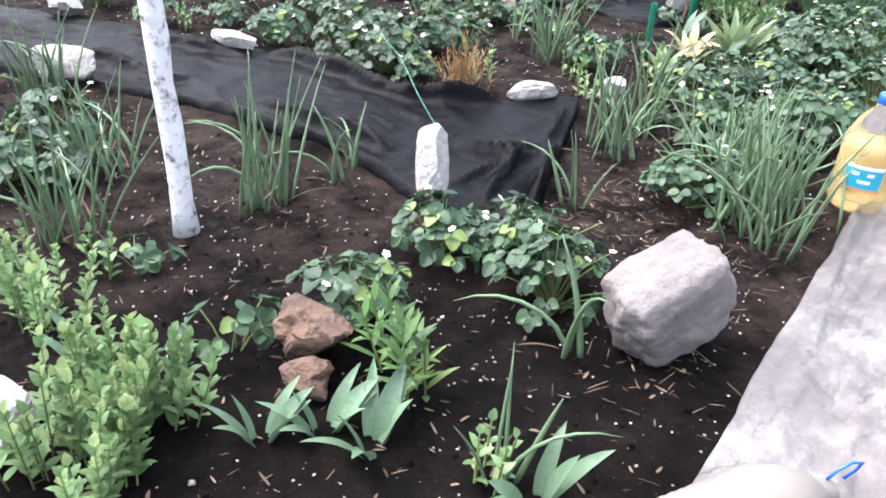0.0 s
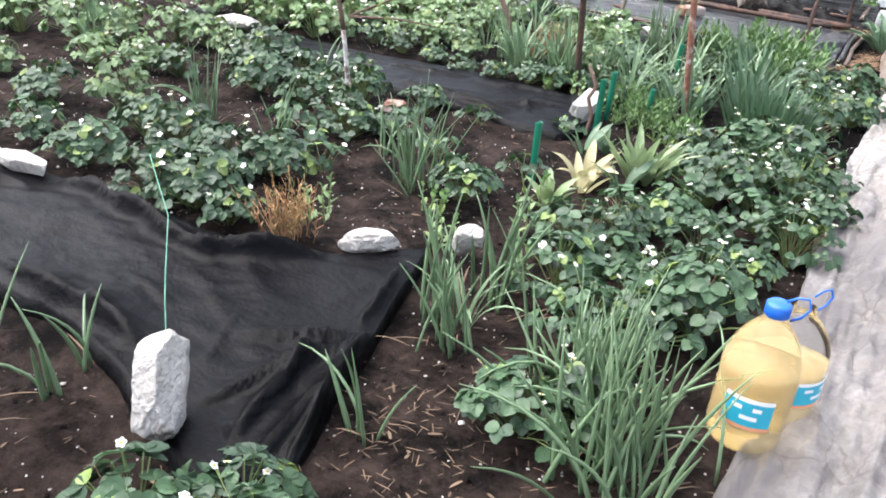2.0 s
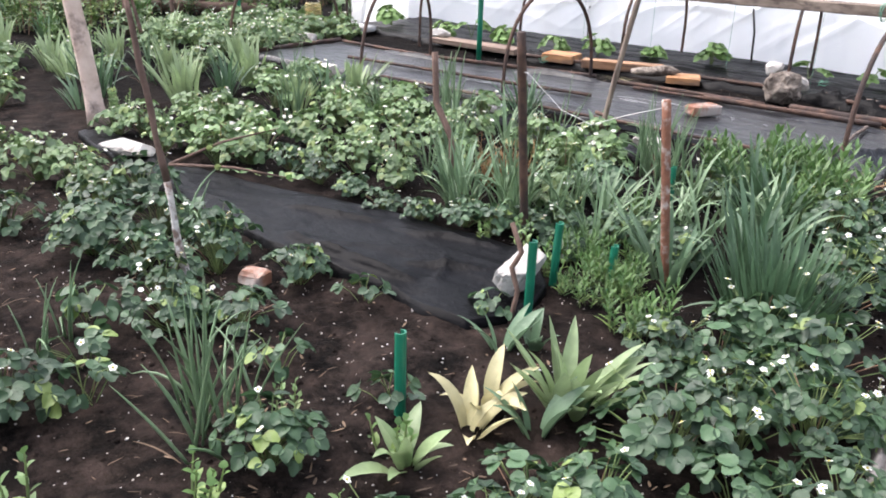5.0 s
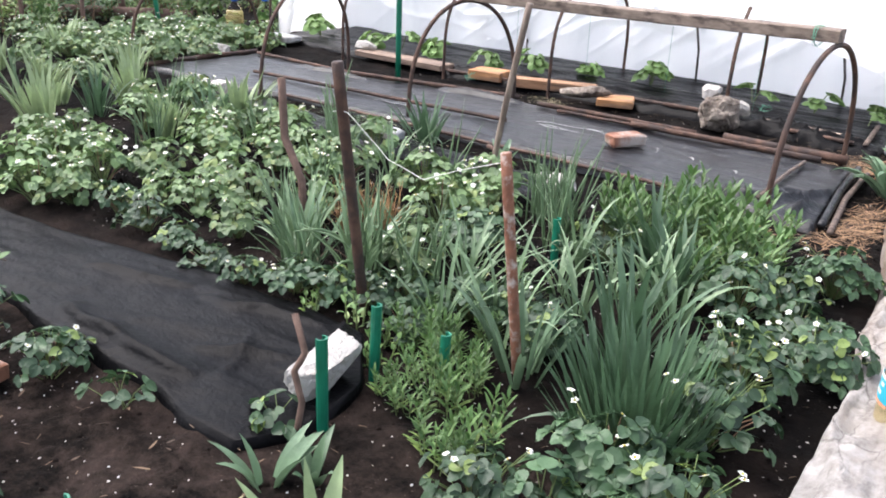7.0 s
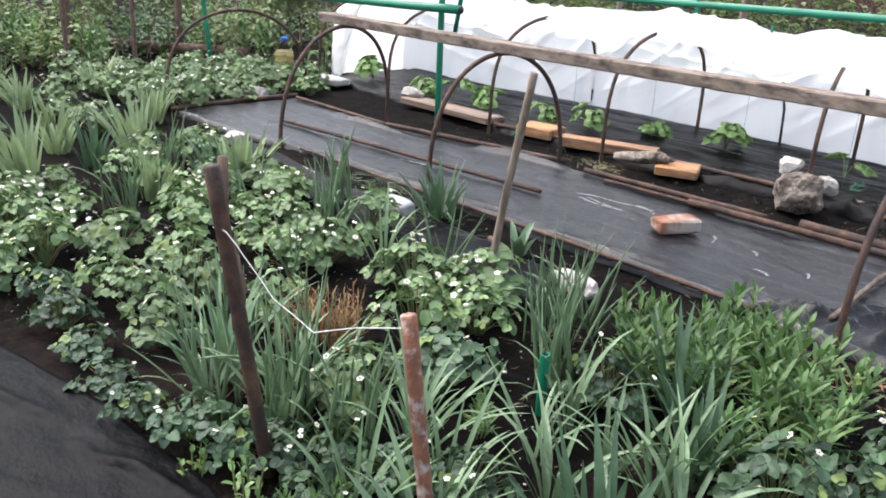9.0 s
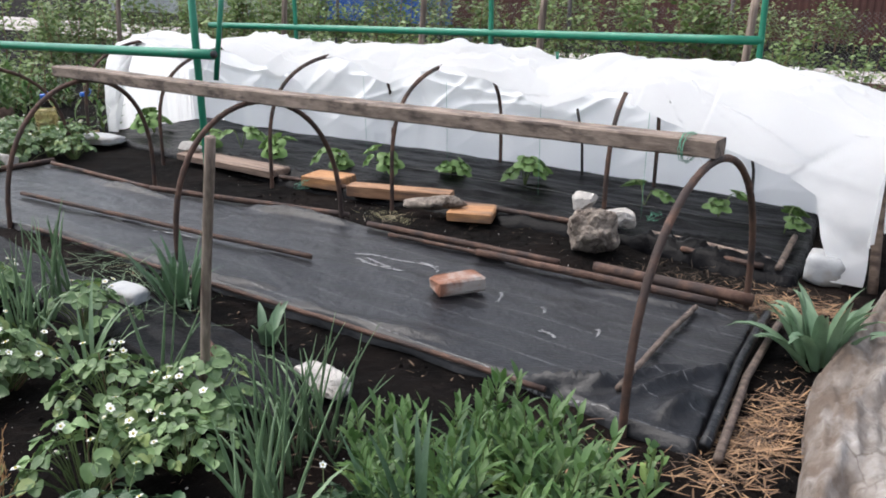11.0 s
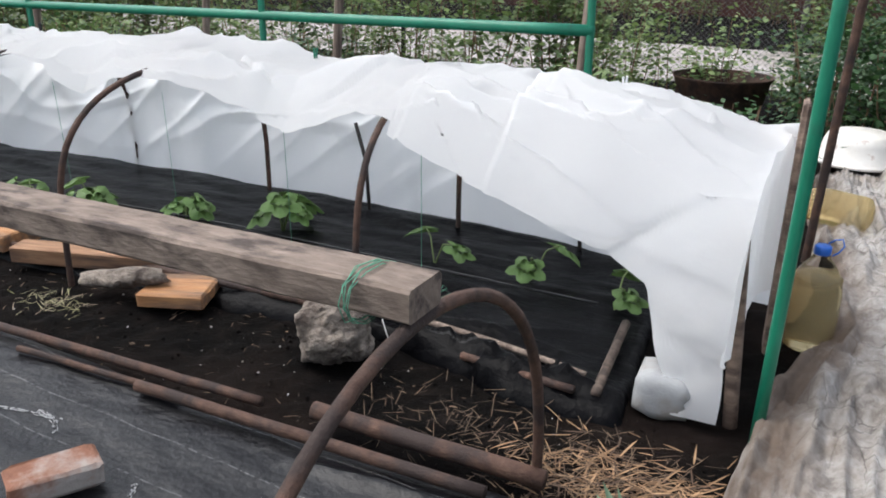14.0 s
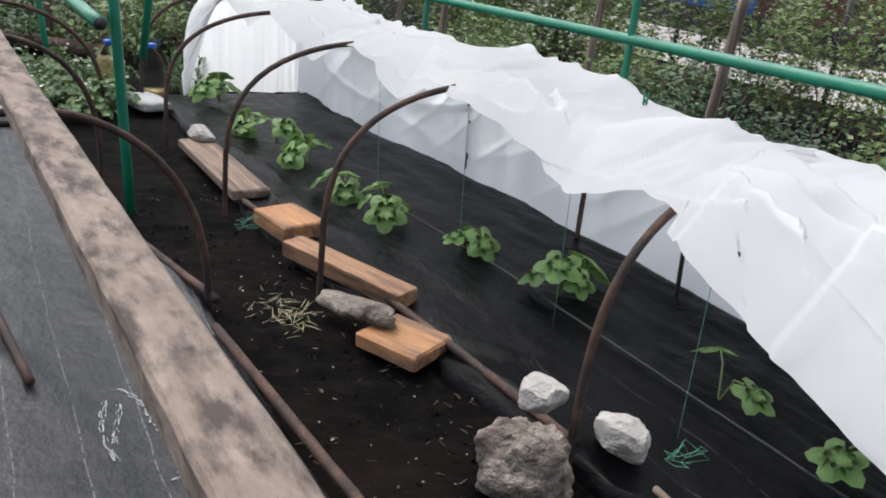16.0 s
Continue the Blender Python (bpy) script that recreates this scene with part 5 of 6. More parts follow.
def blade_parts(seed, n, length, width, spread, lean, mat, shape=0.0, droop=(0.1, 0.9), fold=0.3, extra=0):
    rng, made = random.Random(seed), []
    for i in range(n):
        az = rng.uniform(0, 6.28)
        rr = spread * math.sqrt(rng.random())
        k = rr / max(spread, 0.001)
        lv = Geo()
        made.append(("leaf", lv, mat))
        lv.blade((math.cos(az) * rr, math.sin(az) * rr, -0.02), az + rng.uniform(-0.6, 0.6), length * rng.uniform(0.65, 1.1), width * rng.uniform(0.75, 1.15),
                 lean * (0.25 + k) * rng.uniform(0.5, 1.2), rng.uniform(*droop), fold, 7, shape, rng.uniform(-0.5, 0.5))
    for i in range(extra):
        lv = Geo()
        made.append(("leaf", lv, mat))
        lv.blade((0, 0, 0), rng.uniform(0, 6.28), length * rng.uniform(0.8, 1.1), width * 0.9, rng.uniform(0.8, 1.1), rng.uniform(0.8, 1.4), 0.15, 8, 0.0, 0.3)
    return made


IRISBIG = family("iris_clump", [blade_parts(31, 190, 0.5, 0.031, 0.25, 0.36, M_IRIS, 0, (0.0, 0.4), 0.2, 6)], "large dense clump of dark green sword leaves", "iris", "iris clumps")
IRIS = family("iris_clump", [blade_parts(32, 26, 0.42, 0.034, 0.09, 0.4, M_IRIS, extra=2), blade_parts(33, 18, 0.4, 0.036, 0.08, 0.4, M_TULIPDARK)],
              "clump of upright green sword leaves", "iris", "iris clumps")
TULIP = family("tulip_plant", [blade_parts(41, 26, 0.3, 0.06, 0.09, 0.6, M_TULIP, 0.6, (0.0, 0.9), 0.5), blade_parts(42, 11, 0.27, 0.06, 0.05, 0.7, M_TULIP, 0.6, (0.1, 1.2), 0.5)],
               "broad pale green pointed tulip leaves", "tulip", "tulip plants")
WILTED = family("tulip_plant", [blade_parts(43, 8, 0.22, 0.055, 0.04, 0.6, M_WILTED, 0.65, (0.2, 1.5), 0.5)], "yellowing wilted tulip leaves", "tulip", "tulip plants")
GLAUC = family("tulip_plant", [blade_parts(44, 38, 0.4, 0.06, 0.08, 0.5, M_TULIPDARK, 0.5, (0.1, 2.4), 0.5), blade_parts(45, 7, 0.24, 0.055, 0.03, 0.5, M_TULIPDARK, 0.6, (0.2, 1.0), 0.4)],
               "broad bluish green arching leaves", "tulip", "tulip plants")


def phlox_parts(seed, stems, height, leaf, width, spread, mat, shape=0.85):
    rng, made = random.Random(seed), []
    for i in range(stems):
        lv, st = Geo(), Geo()
        made.append(("shoot_foliage", lv, mat, [("stem", st, M_STEM)]))
        az, rr = rng.uniform(0, 6.28), spread * math.sqrt(rng.random())
        base = Vector((math.cos(az) * rr, math.sin(az) * rr, -0.02))
        h = height * rng.uniform(0.65, 1.1)
        lean = rng.uniform(0, 0.3)
        top = base + tilted(az, lean) * h
        st.tube([base, base.lerp(top, 0.5), top], [0.004, 0.0035, 0.002], 5, False)
        for k in range(int(h / 0.022)):
            u = 0.18 + 0.82 * k / max(1, int(h / 0.022) - 1)
            lv.blade(base.lerp(top, u), k * 2.4 + rng.uniform(-0.4, 0.4), leaf * rng.uniform(0.7, 1.1) * (1.05 - 0.45 * u * u), width, 0.95 - 0.55 * u ** 3, rng.uniform(0.1, 0.9), 0.25, 4, shape)
    return made


PHLOX = family("perennial_clump", [phlox_parts(51, 10, 0.34, 0.13, 0.022, 0.14, M_PHLOX, 0.6), phlox_parts(52, 8, 0.28, 0.12, 0.022, 0.12, M_PHLOX, 0.6)],
               "bushy clump of narrow lance-shaped green leaves", "perennial", "perennial clumps")
LEAFY = family("young_shrub", [phlox_parts(53, 11, 0.42, 0.085, 0.036, 0.17, M_PALELEAF, 0.8)], "low shrub of pale yellow-green oval leaves", "shrub", "young shrubs")
WEED = family("weed", [phlox_parts(54, 4, 0.2, 0.05, 0.02, 0.06, M_PALELEAF, 0.9), phlox_parts(55, 5, 0.16, 0.045, 0.022, 0.06, M_PHLOX, 0.9)], "small leafy green weed", "weed", "weeds")


def dry_parts(seed, n, length, spread):
    rng, lv = random.Random(seed), Geo()
    for i in range(n):
        az = rng.uniform(0, 6.28)
        base, a = Vector((rng.gauss(0, spread), rng.gauss(0, spread), -0.01)), abs(rng.gauss(0.25, 0.3))
        tip = base + tilted(az, a) * length * rng.uniform(0.5, 1.05)
        lv.tube([base, tip], [0.0025, 0.001], 4, False)
        for k in range(10):
            q = base.lerp(tip, 0.3 + 0.07 * k)
            lv.blade(q, az + rng.uniform(-2, 2), rng.uniform(0.02, 0.05), 0.005, rng.uniform(0.3, 1.2), 0.3, 0.1, 2)
    return [("dry_foliage", lv, M_DRYBUSH)]


DRY = family("dry_plant", [dry_parts(61, 60, 0.34, 0.05)], "dried orange-brown feathery plant", "dry plant", "dry plants")


def cucumber_parts(seed, n):
    rng, made = random.Random(seed), []
    for i in range(n):
        lv, st = Geo(), Geo()
        made.append(("leaf", lv, M_CUC, [("stalk", st, M_STEM)]))
        az = i * 2.3 + rng.uniform(-0.4, 0.4)
        reach, h = rng.uniform(0.02, 0.12), rng.uniform(0.1, 0.2)
        tip = Vector((math.cos(az) * reach, math.sin(az) * reach, h))
        st.tube([(0, 0, -0.02), tip * 0.5 + Vector((0, 0, 0.05)), tip], 0.004, 5, False)
        nrm, size = tilted(az, rng.uniform(0.2, 0.9)), rng.uniform(0.075, 0.135)
        out = Vector((math.cos(az), math.sin(az), 0))
        out = (out - nrm * out.dot(nrm)).normalized()
        side = nrm.cross(out)
        ring = []
        for k in range(20):
            b = 2 * math.pi * k / 20
            rad = size * (0.82 + 0.18 * math.cos(5 * b)) * (1 if k % 2 else 0.95) * (0.55 if k == 10 else 1)
            ring.append(tip + out * (rad * math.cos(b) + size * 0.55) + side * rad * math.sin(b) - nrm * (0.25 * rad * abs(math.sin(b)) + 0.2 * rad * max(0, math.cos(b))))
        mid = [tip + out * size * 0.55 + (p - (tip + out * size * 0.55)) * 0.5 + nrm * 0.012 for p in ring]
        o = len(lv.v)
        lv.grid([mid, ring], True)
        lv.v.append(tip + out * size * 0.55)
        c = len(lv.v) - 1
        lv.f.extend([(c, o + k, o + (k + 1) % 20) for k in range(20)])
    return made


CUC = family("cucumber_seedling", [cucumber_parts(71, 3), cucumber_parts(72, 5), cucumber_parts(74, 2)], "young cucumber plant with broad lobed leaves", "cucumber", "cucumber seedlings")

# single plants, bed by bed
rng = random.Random(5)
for x, y, w in ((-1.49, 1.74, 2), (-1.5, 2.26, 2), (-1.3, 2.42, 0), (-1.0, 2.18, 1), (-1.12, 2.3, 5), (-3.15, 1.92, 4), (-3.35, 1.75, 2), (-3.5, 2.1, 0), (-0.89, 3.16, 1), (-0.72, 3.3, 3),
                (-3.81, 3.78, 1), (-3.56, 4.16, 3), (-3.2, 4.15, 0), (-3.9, 4.25, 5), (-2.9, 3.72, 1), (-2.68, 3.7, 2), (-3.2, 3.72, 3), (-4.4, 3.9, 4), (-2.74, 5.05, 4), (-2.98, 4.9, 1), (-3.12, 4.98, 3), (-3.26, 5.36, 3),
                (-2.88, 5.52, 2), (-3.6, 5.2, 0), (-3.45, 5.5, 5), (-1.95, 4.5, 2), (-4.7, 5.14, 1), (-4.32, 5.45, 3), (-3.95, 5.55, 0), (-4.0, 5.2, 1), (-2.9, 4.2, 0), (-4.5, 5.8, 5)):
    put(STRAWB, x, y, rng, (0.9, 1.15), which=w)
for x, y in ((-2.47, 5.52), (-2.75, 4.4), (-1.7, 1.42), (-2.35, 1.6), (-3.0, 4.55), (-2.35, 4.9), (-3.3, 4.75), (-1.85, 4.95), (-1.95, 5.72)):
    put(SMALLSTRAW, x, y, rng, (0.9, 1.25))
for x, y in ((-3.03, 1.97), (-2.67, 1.55), (-2.29, 2.17), (-4.04, 2.4), (-1.34, 3.4), (-1.45, 3.6), (-2.21, 4.42), (-2.26, 4.55), (-3.75, 4.5), (-4.55, 7.7), (-3.9, 7.9), (-2.45, 6.75), (-2.75, 6.65),
             (-2.2, 6.85), (-2.6, 6.95), (-1.95, 7.7), (-3.0, 8.0), (-2.25, 7.95), (-2.32, 8.1), (-2.15, 8.12), (-1.95, 7.6), (-3.1, 7.0), (-4.3, 8.2), (-3.5, 7.4), (-5.0, 7.2), (-5.6, 7.7), (-3.3, 6.95), (-1.3, 3.75)):
    put(ONION, x, y, rng, (0.85, 1.1))
for x, y in ((-0.55, 3.12), (-0.75, 3.38)):
    put(BIGONION, x, y, rng, (0.9, 1.05))
for x, y in ((-2.24, 2.68), (-0.74, 1.36), (-0.85, 1.97), (-2.2, 2.5), (-3.28, 4.62), (-3.17, 4.45), (-4.38, 5.36), (-3.75, 5.6), (-1.25, 2.9), (-2.6, 4.75)):
    put(THINONION, x, y, rng, (0.9, 1.2))
LEEK = family("leek_clump", [blade_parts(35, 14, 0.48, 0.021, 0.05, 0.38, M_ONION, 0, (0.1, 1.5), 0.35), blade_parts(36, 11, 0.46, 0.02, 0.04, 0.36, M_ONION, 0, (0.3, 2.0), 0.35)],
              "clump of pale green strap leaves bending over", "leek", "leek clumps")
PALEIRIS = family("iris_clump", [blade_parts(37, 24, 0.46, 0.045, 0.1, 0.4, M_TULIP, 0.1, (0.0, 0.8), 0.25)], "clump of pale yellow-green sword leaves", "iris", "iris clumps")
for x, y in ((-2.75, 6.62), (-2.45, 6.72), (-2.6, 6.82), (-2.25, 6.8), (-2.95, 6.8), (-1.6, 6.62), (-1.3, 7.4), (-1.5, 7.4), (-1.15, 7.3), (-2.05, 7.0), (-1.75, 7.5), (-3.4, 7.9), (-1.35, 3.55), (-1.9, 6.6), (-1.75, 6.85), (-2.0, 6.95), (-1.7, 7.25), (-1.5, 7.1)):
    put(LEEK, x, y, rng, (0.85, 1.1))
put(IRISBIG, -0.95, 6.38, rng, (0.8, 0.82))
for x, y in ((-1.45, 6.5), (-7.1, 6.8), (-6.8, 6.55), (-3.79, 8.65), (-1.55, 7.9), (-1.3, 7.6), (-6.2, 7.4), (-5.4, 7.9), (-1.2, 6.9), (-2.85, 6.75)):
    put(IRIS, x, y, rng, (0.9, 1.15))
put(TULIP, -1.34, 5.29, rng, (1.0, 1.05), which=0)
put(TULIP, -1.6, 4.72, rng, (0.95, 1.0), which=1)
for x, y in ((-1.54, 4.98), (-1.58, 5.13)):
    put(WILTED, x, y, rng, (0.9, 1.1))
for x, y in ((-1.33, 5.34), (-1.6, 4.72), (-1.54, 4.98)):
    PLANTS.extend((x + 0.16 * math.cos(a), y + 0.16 * math.sin(a)) for a in (0, 1, 2, 3, 4, 5))
put(GLAUC, -0.94, 10.0, rng, (0.95, 1.0), which=0)
for x, y in ((-1.35, 5.08), (-1.34, 1.16), (-1.23, 1.28), (-1.09, 1.3), (-0.63, 1.36), (-1.75, 5.5), (-1.66, 5.6), (-1.95, 1.12), (-3.05, 8.6)):
    put(GLAUC, x, y, rng, (0.85, 1.15), which=1)
for x, y in ((-1.15, 1.6), (-1.8, 7.95), (-1.6, 8.05), (-1.75, 8.2), (-1.45, 8.25), (-1.3, 8.4), (-1.1, 7.95), (-1.15, 8.15), (-1.9, 8.1), (-1.55, 8.35), (-1.4, 8.1), (-1.7, 8.35), (-1.2, 7.75)):
    put(PHLOX, x, y, rng, (0.8, 1.1))
for x, y in ((-1.5, 6.15), (-1.35, 6.0), (-1.42, 5.85), (-1.68, 6.22), (-1.75, 6.35), (-1.95, 7.2)):
    put(PHLOX, x, y, rng, (0.5, 0.65))
low = random.Random(83)
for x, y in ((-1.8, 6.1), (-1.64, 6.06), (-1.58, 6.2), (-1.8, 6.5), (-1.66, 6.48), (-1.94, 6.62), (-1.88, 6.42), (-1.52, 6.32), (-1.72, 6.7)):
    put(PHLOX, x, y, low, (0.42, 0.6))
for x, y in ((-2.0, 6.5), (-2.1, 6.68), (-1.86, 6.78), (-1.68, 6.9), (-1.5, 6.75), (-2.28, 6.6), (-2.45, 6.5), (-2.62, 6.48), (-2.9, 6.42), (-3.2, 6.45), (-3.5, 6.5), (-3.85, 6.55), (-4.2, 6.6)):
    put(STRAWB, x, y, low, (0.7, 0.9))
for x, y in ((-2.2, 6.42), (-2.06, 6.36), (-2.4, 6.36), (-1.95, 6.28)):
    put(WEED, x, y, low, (0.8, 1.2))
for x, y in ((-1.62, 0.9), (-1.72, 1.02), (-1.56, 0.8), (-1.75, 0.82), (-1.85, 1.1), (-1.6, 1.02), (-2.25, 1.2), (-2.45, 1.3)):
    put(LEAFY, x, y, rng, (0.58, 0.72))
for x, y in ((-1.35, 3.95), (-1.5, 4.3), (-1.68, 4.72), (-2.1, 4.7), (-1.62, 1.2), (-2.4, 1.5), (-1.2, 8.6), (-2.0, 4.25), (-1.75, 4.05), (-0.75, 1.35), (-2.35, 3.95)):
    put(WEED, x, y, rng, (0.8, 1.3))
put(DRY, -2.36, 3.72, rng, (0.95, 1.0))
put(DRY, -2.92, 7.12, rng, (0.95, 1.0))
put(DRY, -2.75, 7.2, rng, (0.85, 0.9))
for x, y in ((-4.33, 11.7), (-3.68, 11.85), (-2.65, 11.88), (-2.12, 11.96), (-1.63, 11.84), (-4.85, 11.45), (-5.4, 11.4), (-6.15, 11.43), (-6.7, 11.39), (-7.06, 11.3), (-8.1, 11.33)):
    put(CUC, x, y, rng, (1.05, 1.4), z=0.06)


def fill(fam, x0, x1, y0, y1, gap, keep=0.17, scale=(0.85, 1.2), chance=1.0, inside=None):
    """Plants fill a bed on a jittered grid, leaving room round those that stand there."""
    y = y0
    while y < y1:
        x = x0 + (gap / 2 if int((y - y0) / gap + 0.5) % 2 else 0)
        while x < x1:
            px, py = x + rng.uniform(-0.35, 0.35) * gap, y + rng.uniform(-0.35, 0.35) * gap
            if rng.random() < chance and (inside is None or inside(px, py)) and all((px - a) ** 2 + (py - b) ** 2 > keep * keep for a, b in PLANTS[-900:]):
                put(fam, px, py, rng, scale)
            x += gap
        y += gap


fill(STRAWB, -1.5, -0.45, 3.75, 6.2, 0.25, 0.17, inside=lambda x, y: x > -1.15 - 0.45 * min(1, (y - 3.6)) or y > 4.6 and x > -1.2)
fill(STRAWB, -0.95, -0.5, 6.1, 8.2, 0.25, 0.2, inside=lambda x, y: x < lerp(PATH_LEFT, y) - 0.1)
fill(PALEIRIS, -9.5, -4.6, 6.9, 8.2, 0.62, 0.2, (0.8, 1.2), chance=0.6)
fill(PALESTRAW, -6.0, -2.3, 6.5, 8.05, 0.3, 0.17, chance=0.95)
fill(STRAWB, -2.3, -1.1, 6.75, 8.0, 0.34, 0.2, chance=0.7)
fill(PALESTRAW, -6.0, -3.6, 4.6, 5.95, 0.36, 0.2, chance=0.55)
fill(STRAWB, -6.5, -3.0, 3.75, 4.5, 0.45, 0.25, chance=0.5)
fill(PALESTRAW, -9.6, -7.6, 8.3, 10.6, 0.36, 0.2, chance=0.9)
fill(PALESTRAW, -9.5, -6.0, 5.2, 8.2, 0.5, 0.25, chance=0.55)
fill(STRAWB, -6.0, -3.0, 0.9, 2.3, 0.5, 0.3, chance=0.45)
fill(ONION, -9.5, -5.8, 3.6, 8.2, 0.7, 0.2, chance=0.5)
fill(IRIS, -11.5, -6.0, 5.5, 8.4, 1.0, 0.25, chance=0.6)
fill(PHLOX, -12.5, -9.0, 7.0, 12.5, 0.7, 0.25, (1.1, 1.8), chance=0.8)
fill(LEAFY, -10.5, -6.0, 4.6, 8.2, 0.75, 0.25, (0.45, 0.8), chance=0.85)
fill(WEED, -6.0, -2.4, 3.7, 5.6, 0.55, 0.2, (0.8, 1.3), chance=0.35)
fill(WEED, -1.4, -0.5, 7.8, 9.0, 0.3, 0.15, chance=0.3)


# ---- trees in the beds ----
def tree(label, base, top, r0, r1, mat, wash=None, limbs=()):
    ob = thing("tree", label, "tree")
    a, b = Vector(base), Vector(top)
    g = Geo()
    pts = [a.lerp(b, i / 14) + Vector((0.012 * fbm(i * 0.5, 1, base[0]), 0.012 * fbm(i * 0.5, 5, base[1]), 0)) for i in range(15)]
    rad = [r0 * (1.25 if i == 0 else 1) + (r1 - r0) * i / 14 + 0.004 * fbm(i * 1.3, 2, base[0]) for i in range(15)]
    k = 15 if wash is None else wash
    g.tube(pts[:k + 1] if k < 15 else pts, rad[:k + 1] if k < 15 else rad, 12)
    part("trunk", g, mat, ob)
    if k < 15:
        g = Geo()
        g.tube(pts[k:], rad[k:], 10)
        part("upper_trunk", g, M_BARK, ob, "brown upper bark")
    lv = Geo()
    for p, q in limbs:
        g = Geo()
        p, q = Vector(p), Vector(q)
        g.tube([p, p.lerp(q, 0.5) + Vector((0, 0, 0.02)), q], [r1 * 0.7, r1 * 0.5, r1 * 0.2], 7)
        part("limb", g, M_BARK, ob)
        rr = random.Random(int(abs(p.x * 100)))
        for i in range(16):
            c = p.lerp(q, rr.uniform(0.35, 1.0))
            d = tilted(rr.uniform(0, 6.28), rr.uniform(0.6, 1.5))
            lv.leaflet(c, d, tilted(rr.uniform(0, 6.28), 0.5), rr.uniform(0.03, 0.055), 0.025, 0.2, 0.2, 0)
    if lv.v:
        part("crown", lv, M_PALELEAF, ob, "sparse pale young leaves")
    return ob


tree("slender tree trunk with whitewashed bark", (-2.39, 1.85, -0.05), (-2.46, 1.87, 2.1), 0.043, 0.034, M_WHITEWASH)
tree("young tree with pale pinkish bark", (-6.34, 6.48, -0.05), (-6.62, 6.42, 2.4), 0.058, 0.045, M_PALEBARK)
tree("thin sapling with whitewashed foot and brown stem", (-3.12, 5.12, -0.05), (-3.36, 5.12, 1.3), 0.017, 0.011, M_WASHWORN, 6,
     [((-3.16, 5.1, 0.62), (-2.78, 5.35, 0.78)), ((-3.16, 5.1, 0.62), (-2.6, 5.3, 0.6)), ((-3.28, 5.12, 1.15), (-3.5, 5.2, 1.45))])
for x, y, r in ((-9.7, 8.3, 0.028), (-11.0, 10.2, 0.05), (-10.3, 9.3, 0.03), (-11.8, 9.0, 0.05)):
    tree("bare brown trunk at the garden's far side", (x, y, -0.05), (x - 0.15, y + 0.1, 2.2), r, r * 0.7, M_BARK)


# ---- far hedges and fences ----
def bush_parts(seed, canes, height, spread, leaves, leaf, mat):
    rg, lv, st = random.Random(seed), Geo(), Geo()
    for i in range(canes):
        az, rr = rg.uniform(0, 6.28), spread * 0.5 * math.sqrt(rg.random())
        base = Vector((math.cos(az) * rr, math.sin(az) * rr, -0.05))
        top = base + tilted(rg.uniform(0, 6.28), rg.uniform(0.02, 0.3)) * height * rg.uniform(0.6, 1.1)
        st.tube([base, base.lerp(top, 0.5) + Vector((rg.uniform(-0.05, 0.05), 0, 0)), top], [0.009, 0.007, 0.003], 5, False)
        for k in range(leaves // canes):
            u = rg.random() ** 0.8
            c = base.lerp(top, 0.12 + 0.88 * u) + Vector((rg.gauss(0, spread * 0.16), rg.gauss(0, spread * 0.16), rg.gauss(0, 0.06)))
            s = leaf * rg.uniform(0.6, 1.25)
            d, nrm = tilted(rg.uniform(0, 6.28), rg.uniform(0.9, 2.0)), tilted(rg.uniform(0, 6.28), rg.uniform(0.0, 0.9))
            sd = d.cross(nrm).normalized()
            lv.add([c, c + d * s * 0.5 + sd * s * 0.36, c + d * s, c + d * s * 0.5 - sd * s * 0.36 + nrm * s * 0.1], [(0, 1, 2), (0, 2, 3)])
    return [("foliage", lv, mat), ("cane_tangle", st, M_CANE)]


RASP = family("raspberry_bush", [bush_parts(81, 10, 1.7, 0.8, 900, 0.1, M_BUSH), bush_parts(82, 9, 1.9, 0.8, 760, 0.1, M_BUSH), bush_parts(83, 8, 1.4, 0.9, 700, 0.09, M_BUSH)],
              "raspberry bush with brown canes along the fence", "bush", "raspberry bushes")
DARKBUSH = family("bush", [bush_parts(84, 14, 1.5, 1.3, 2200, 0.075, M_BUSHDARK), bush_parts(85, 12, 1.2, 1.2, 1600, 0.07, M_BUSHDARK)], "dense dark green bush at the garden's end", "bush", "dark bushes")
LOWBUSH = family("low_bush", [bush_parts(86, 14, 0.55, 0.9, 800, 0.06, M_BUSHDARK), bush_parts(87, 10, 0.7, 0.8, 600, 0.07, M_BUSH)], "low leafy currant bush behind the tunnel", "bush", "low bushes")
for i in range(34):
    x = -17 + i * 0.56
    put(RASP, x + rng.uniform(-0.2, 0.2), 17.6 + rng.uniform(-0.4, 0.5), rng, (0.7, 1.05), z=0)
for i in range(26):
    put(LOWBUSH, -12 + i * 0.42 + rng.uniform(-0.2, 0.2), 15.2 + rng.uniform(-0.8, 1.2), rng, (0.8, 1.2), z=0)
for i in range(24):
    put(RASP, -34 + i * 1.75 + rng.uniform(-0.4, 0.4), 30.5 + rng.uniform(-1.5, 1.2), rng, (1.0, 1.5), z=0)
for x, y in ((-0.1, 16.3), (0.6, 15.8), (1.3, 15.0), (0.2, 17.2), (-0.6, 16.9), (0.1, 16.0), (0.9, 16.4), (1.8, 16.6), (2.2, 14.6), (1.5, 17.8), (-1.0, 17.9), (2.6, 13.4), (-0.9, 17.0), (-0.4, 17.0), (0.9, 17.2)):
    put(DARKBUSH, x, y, rng, (0.9, 1.2), z=0)
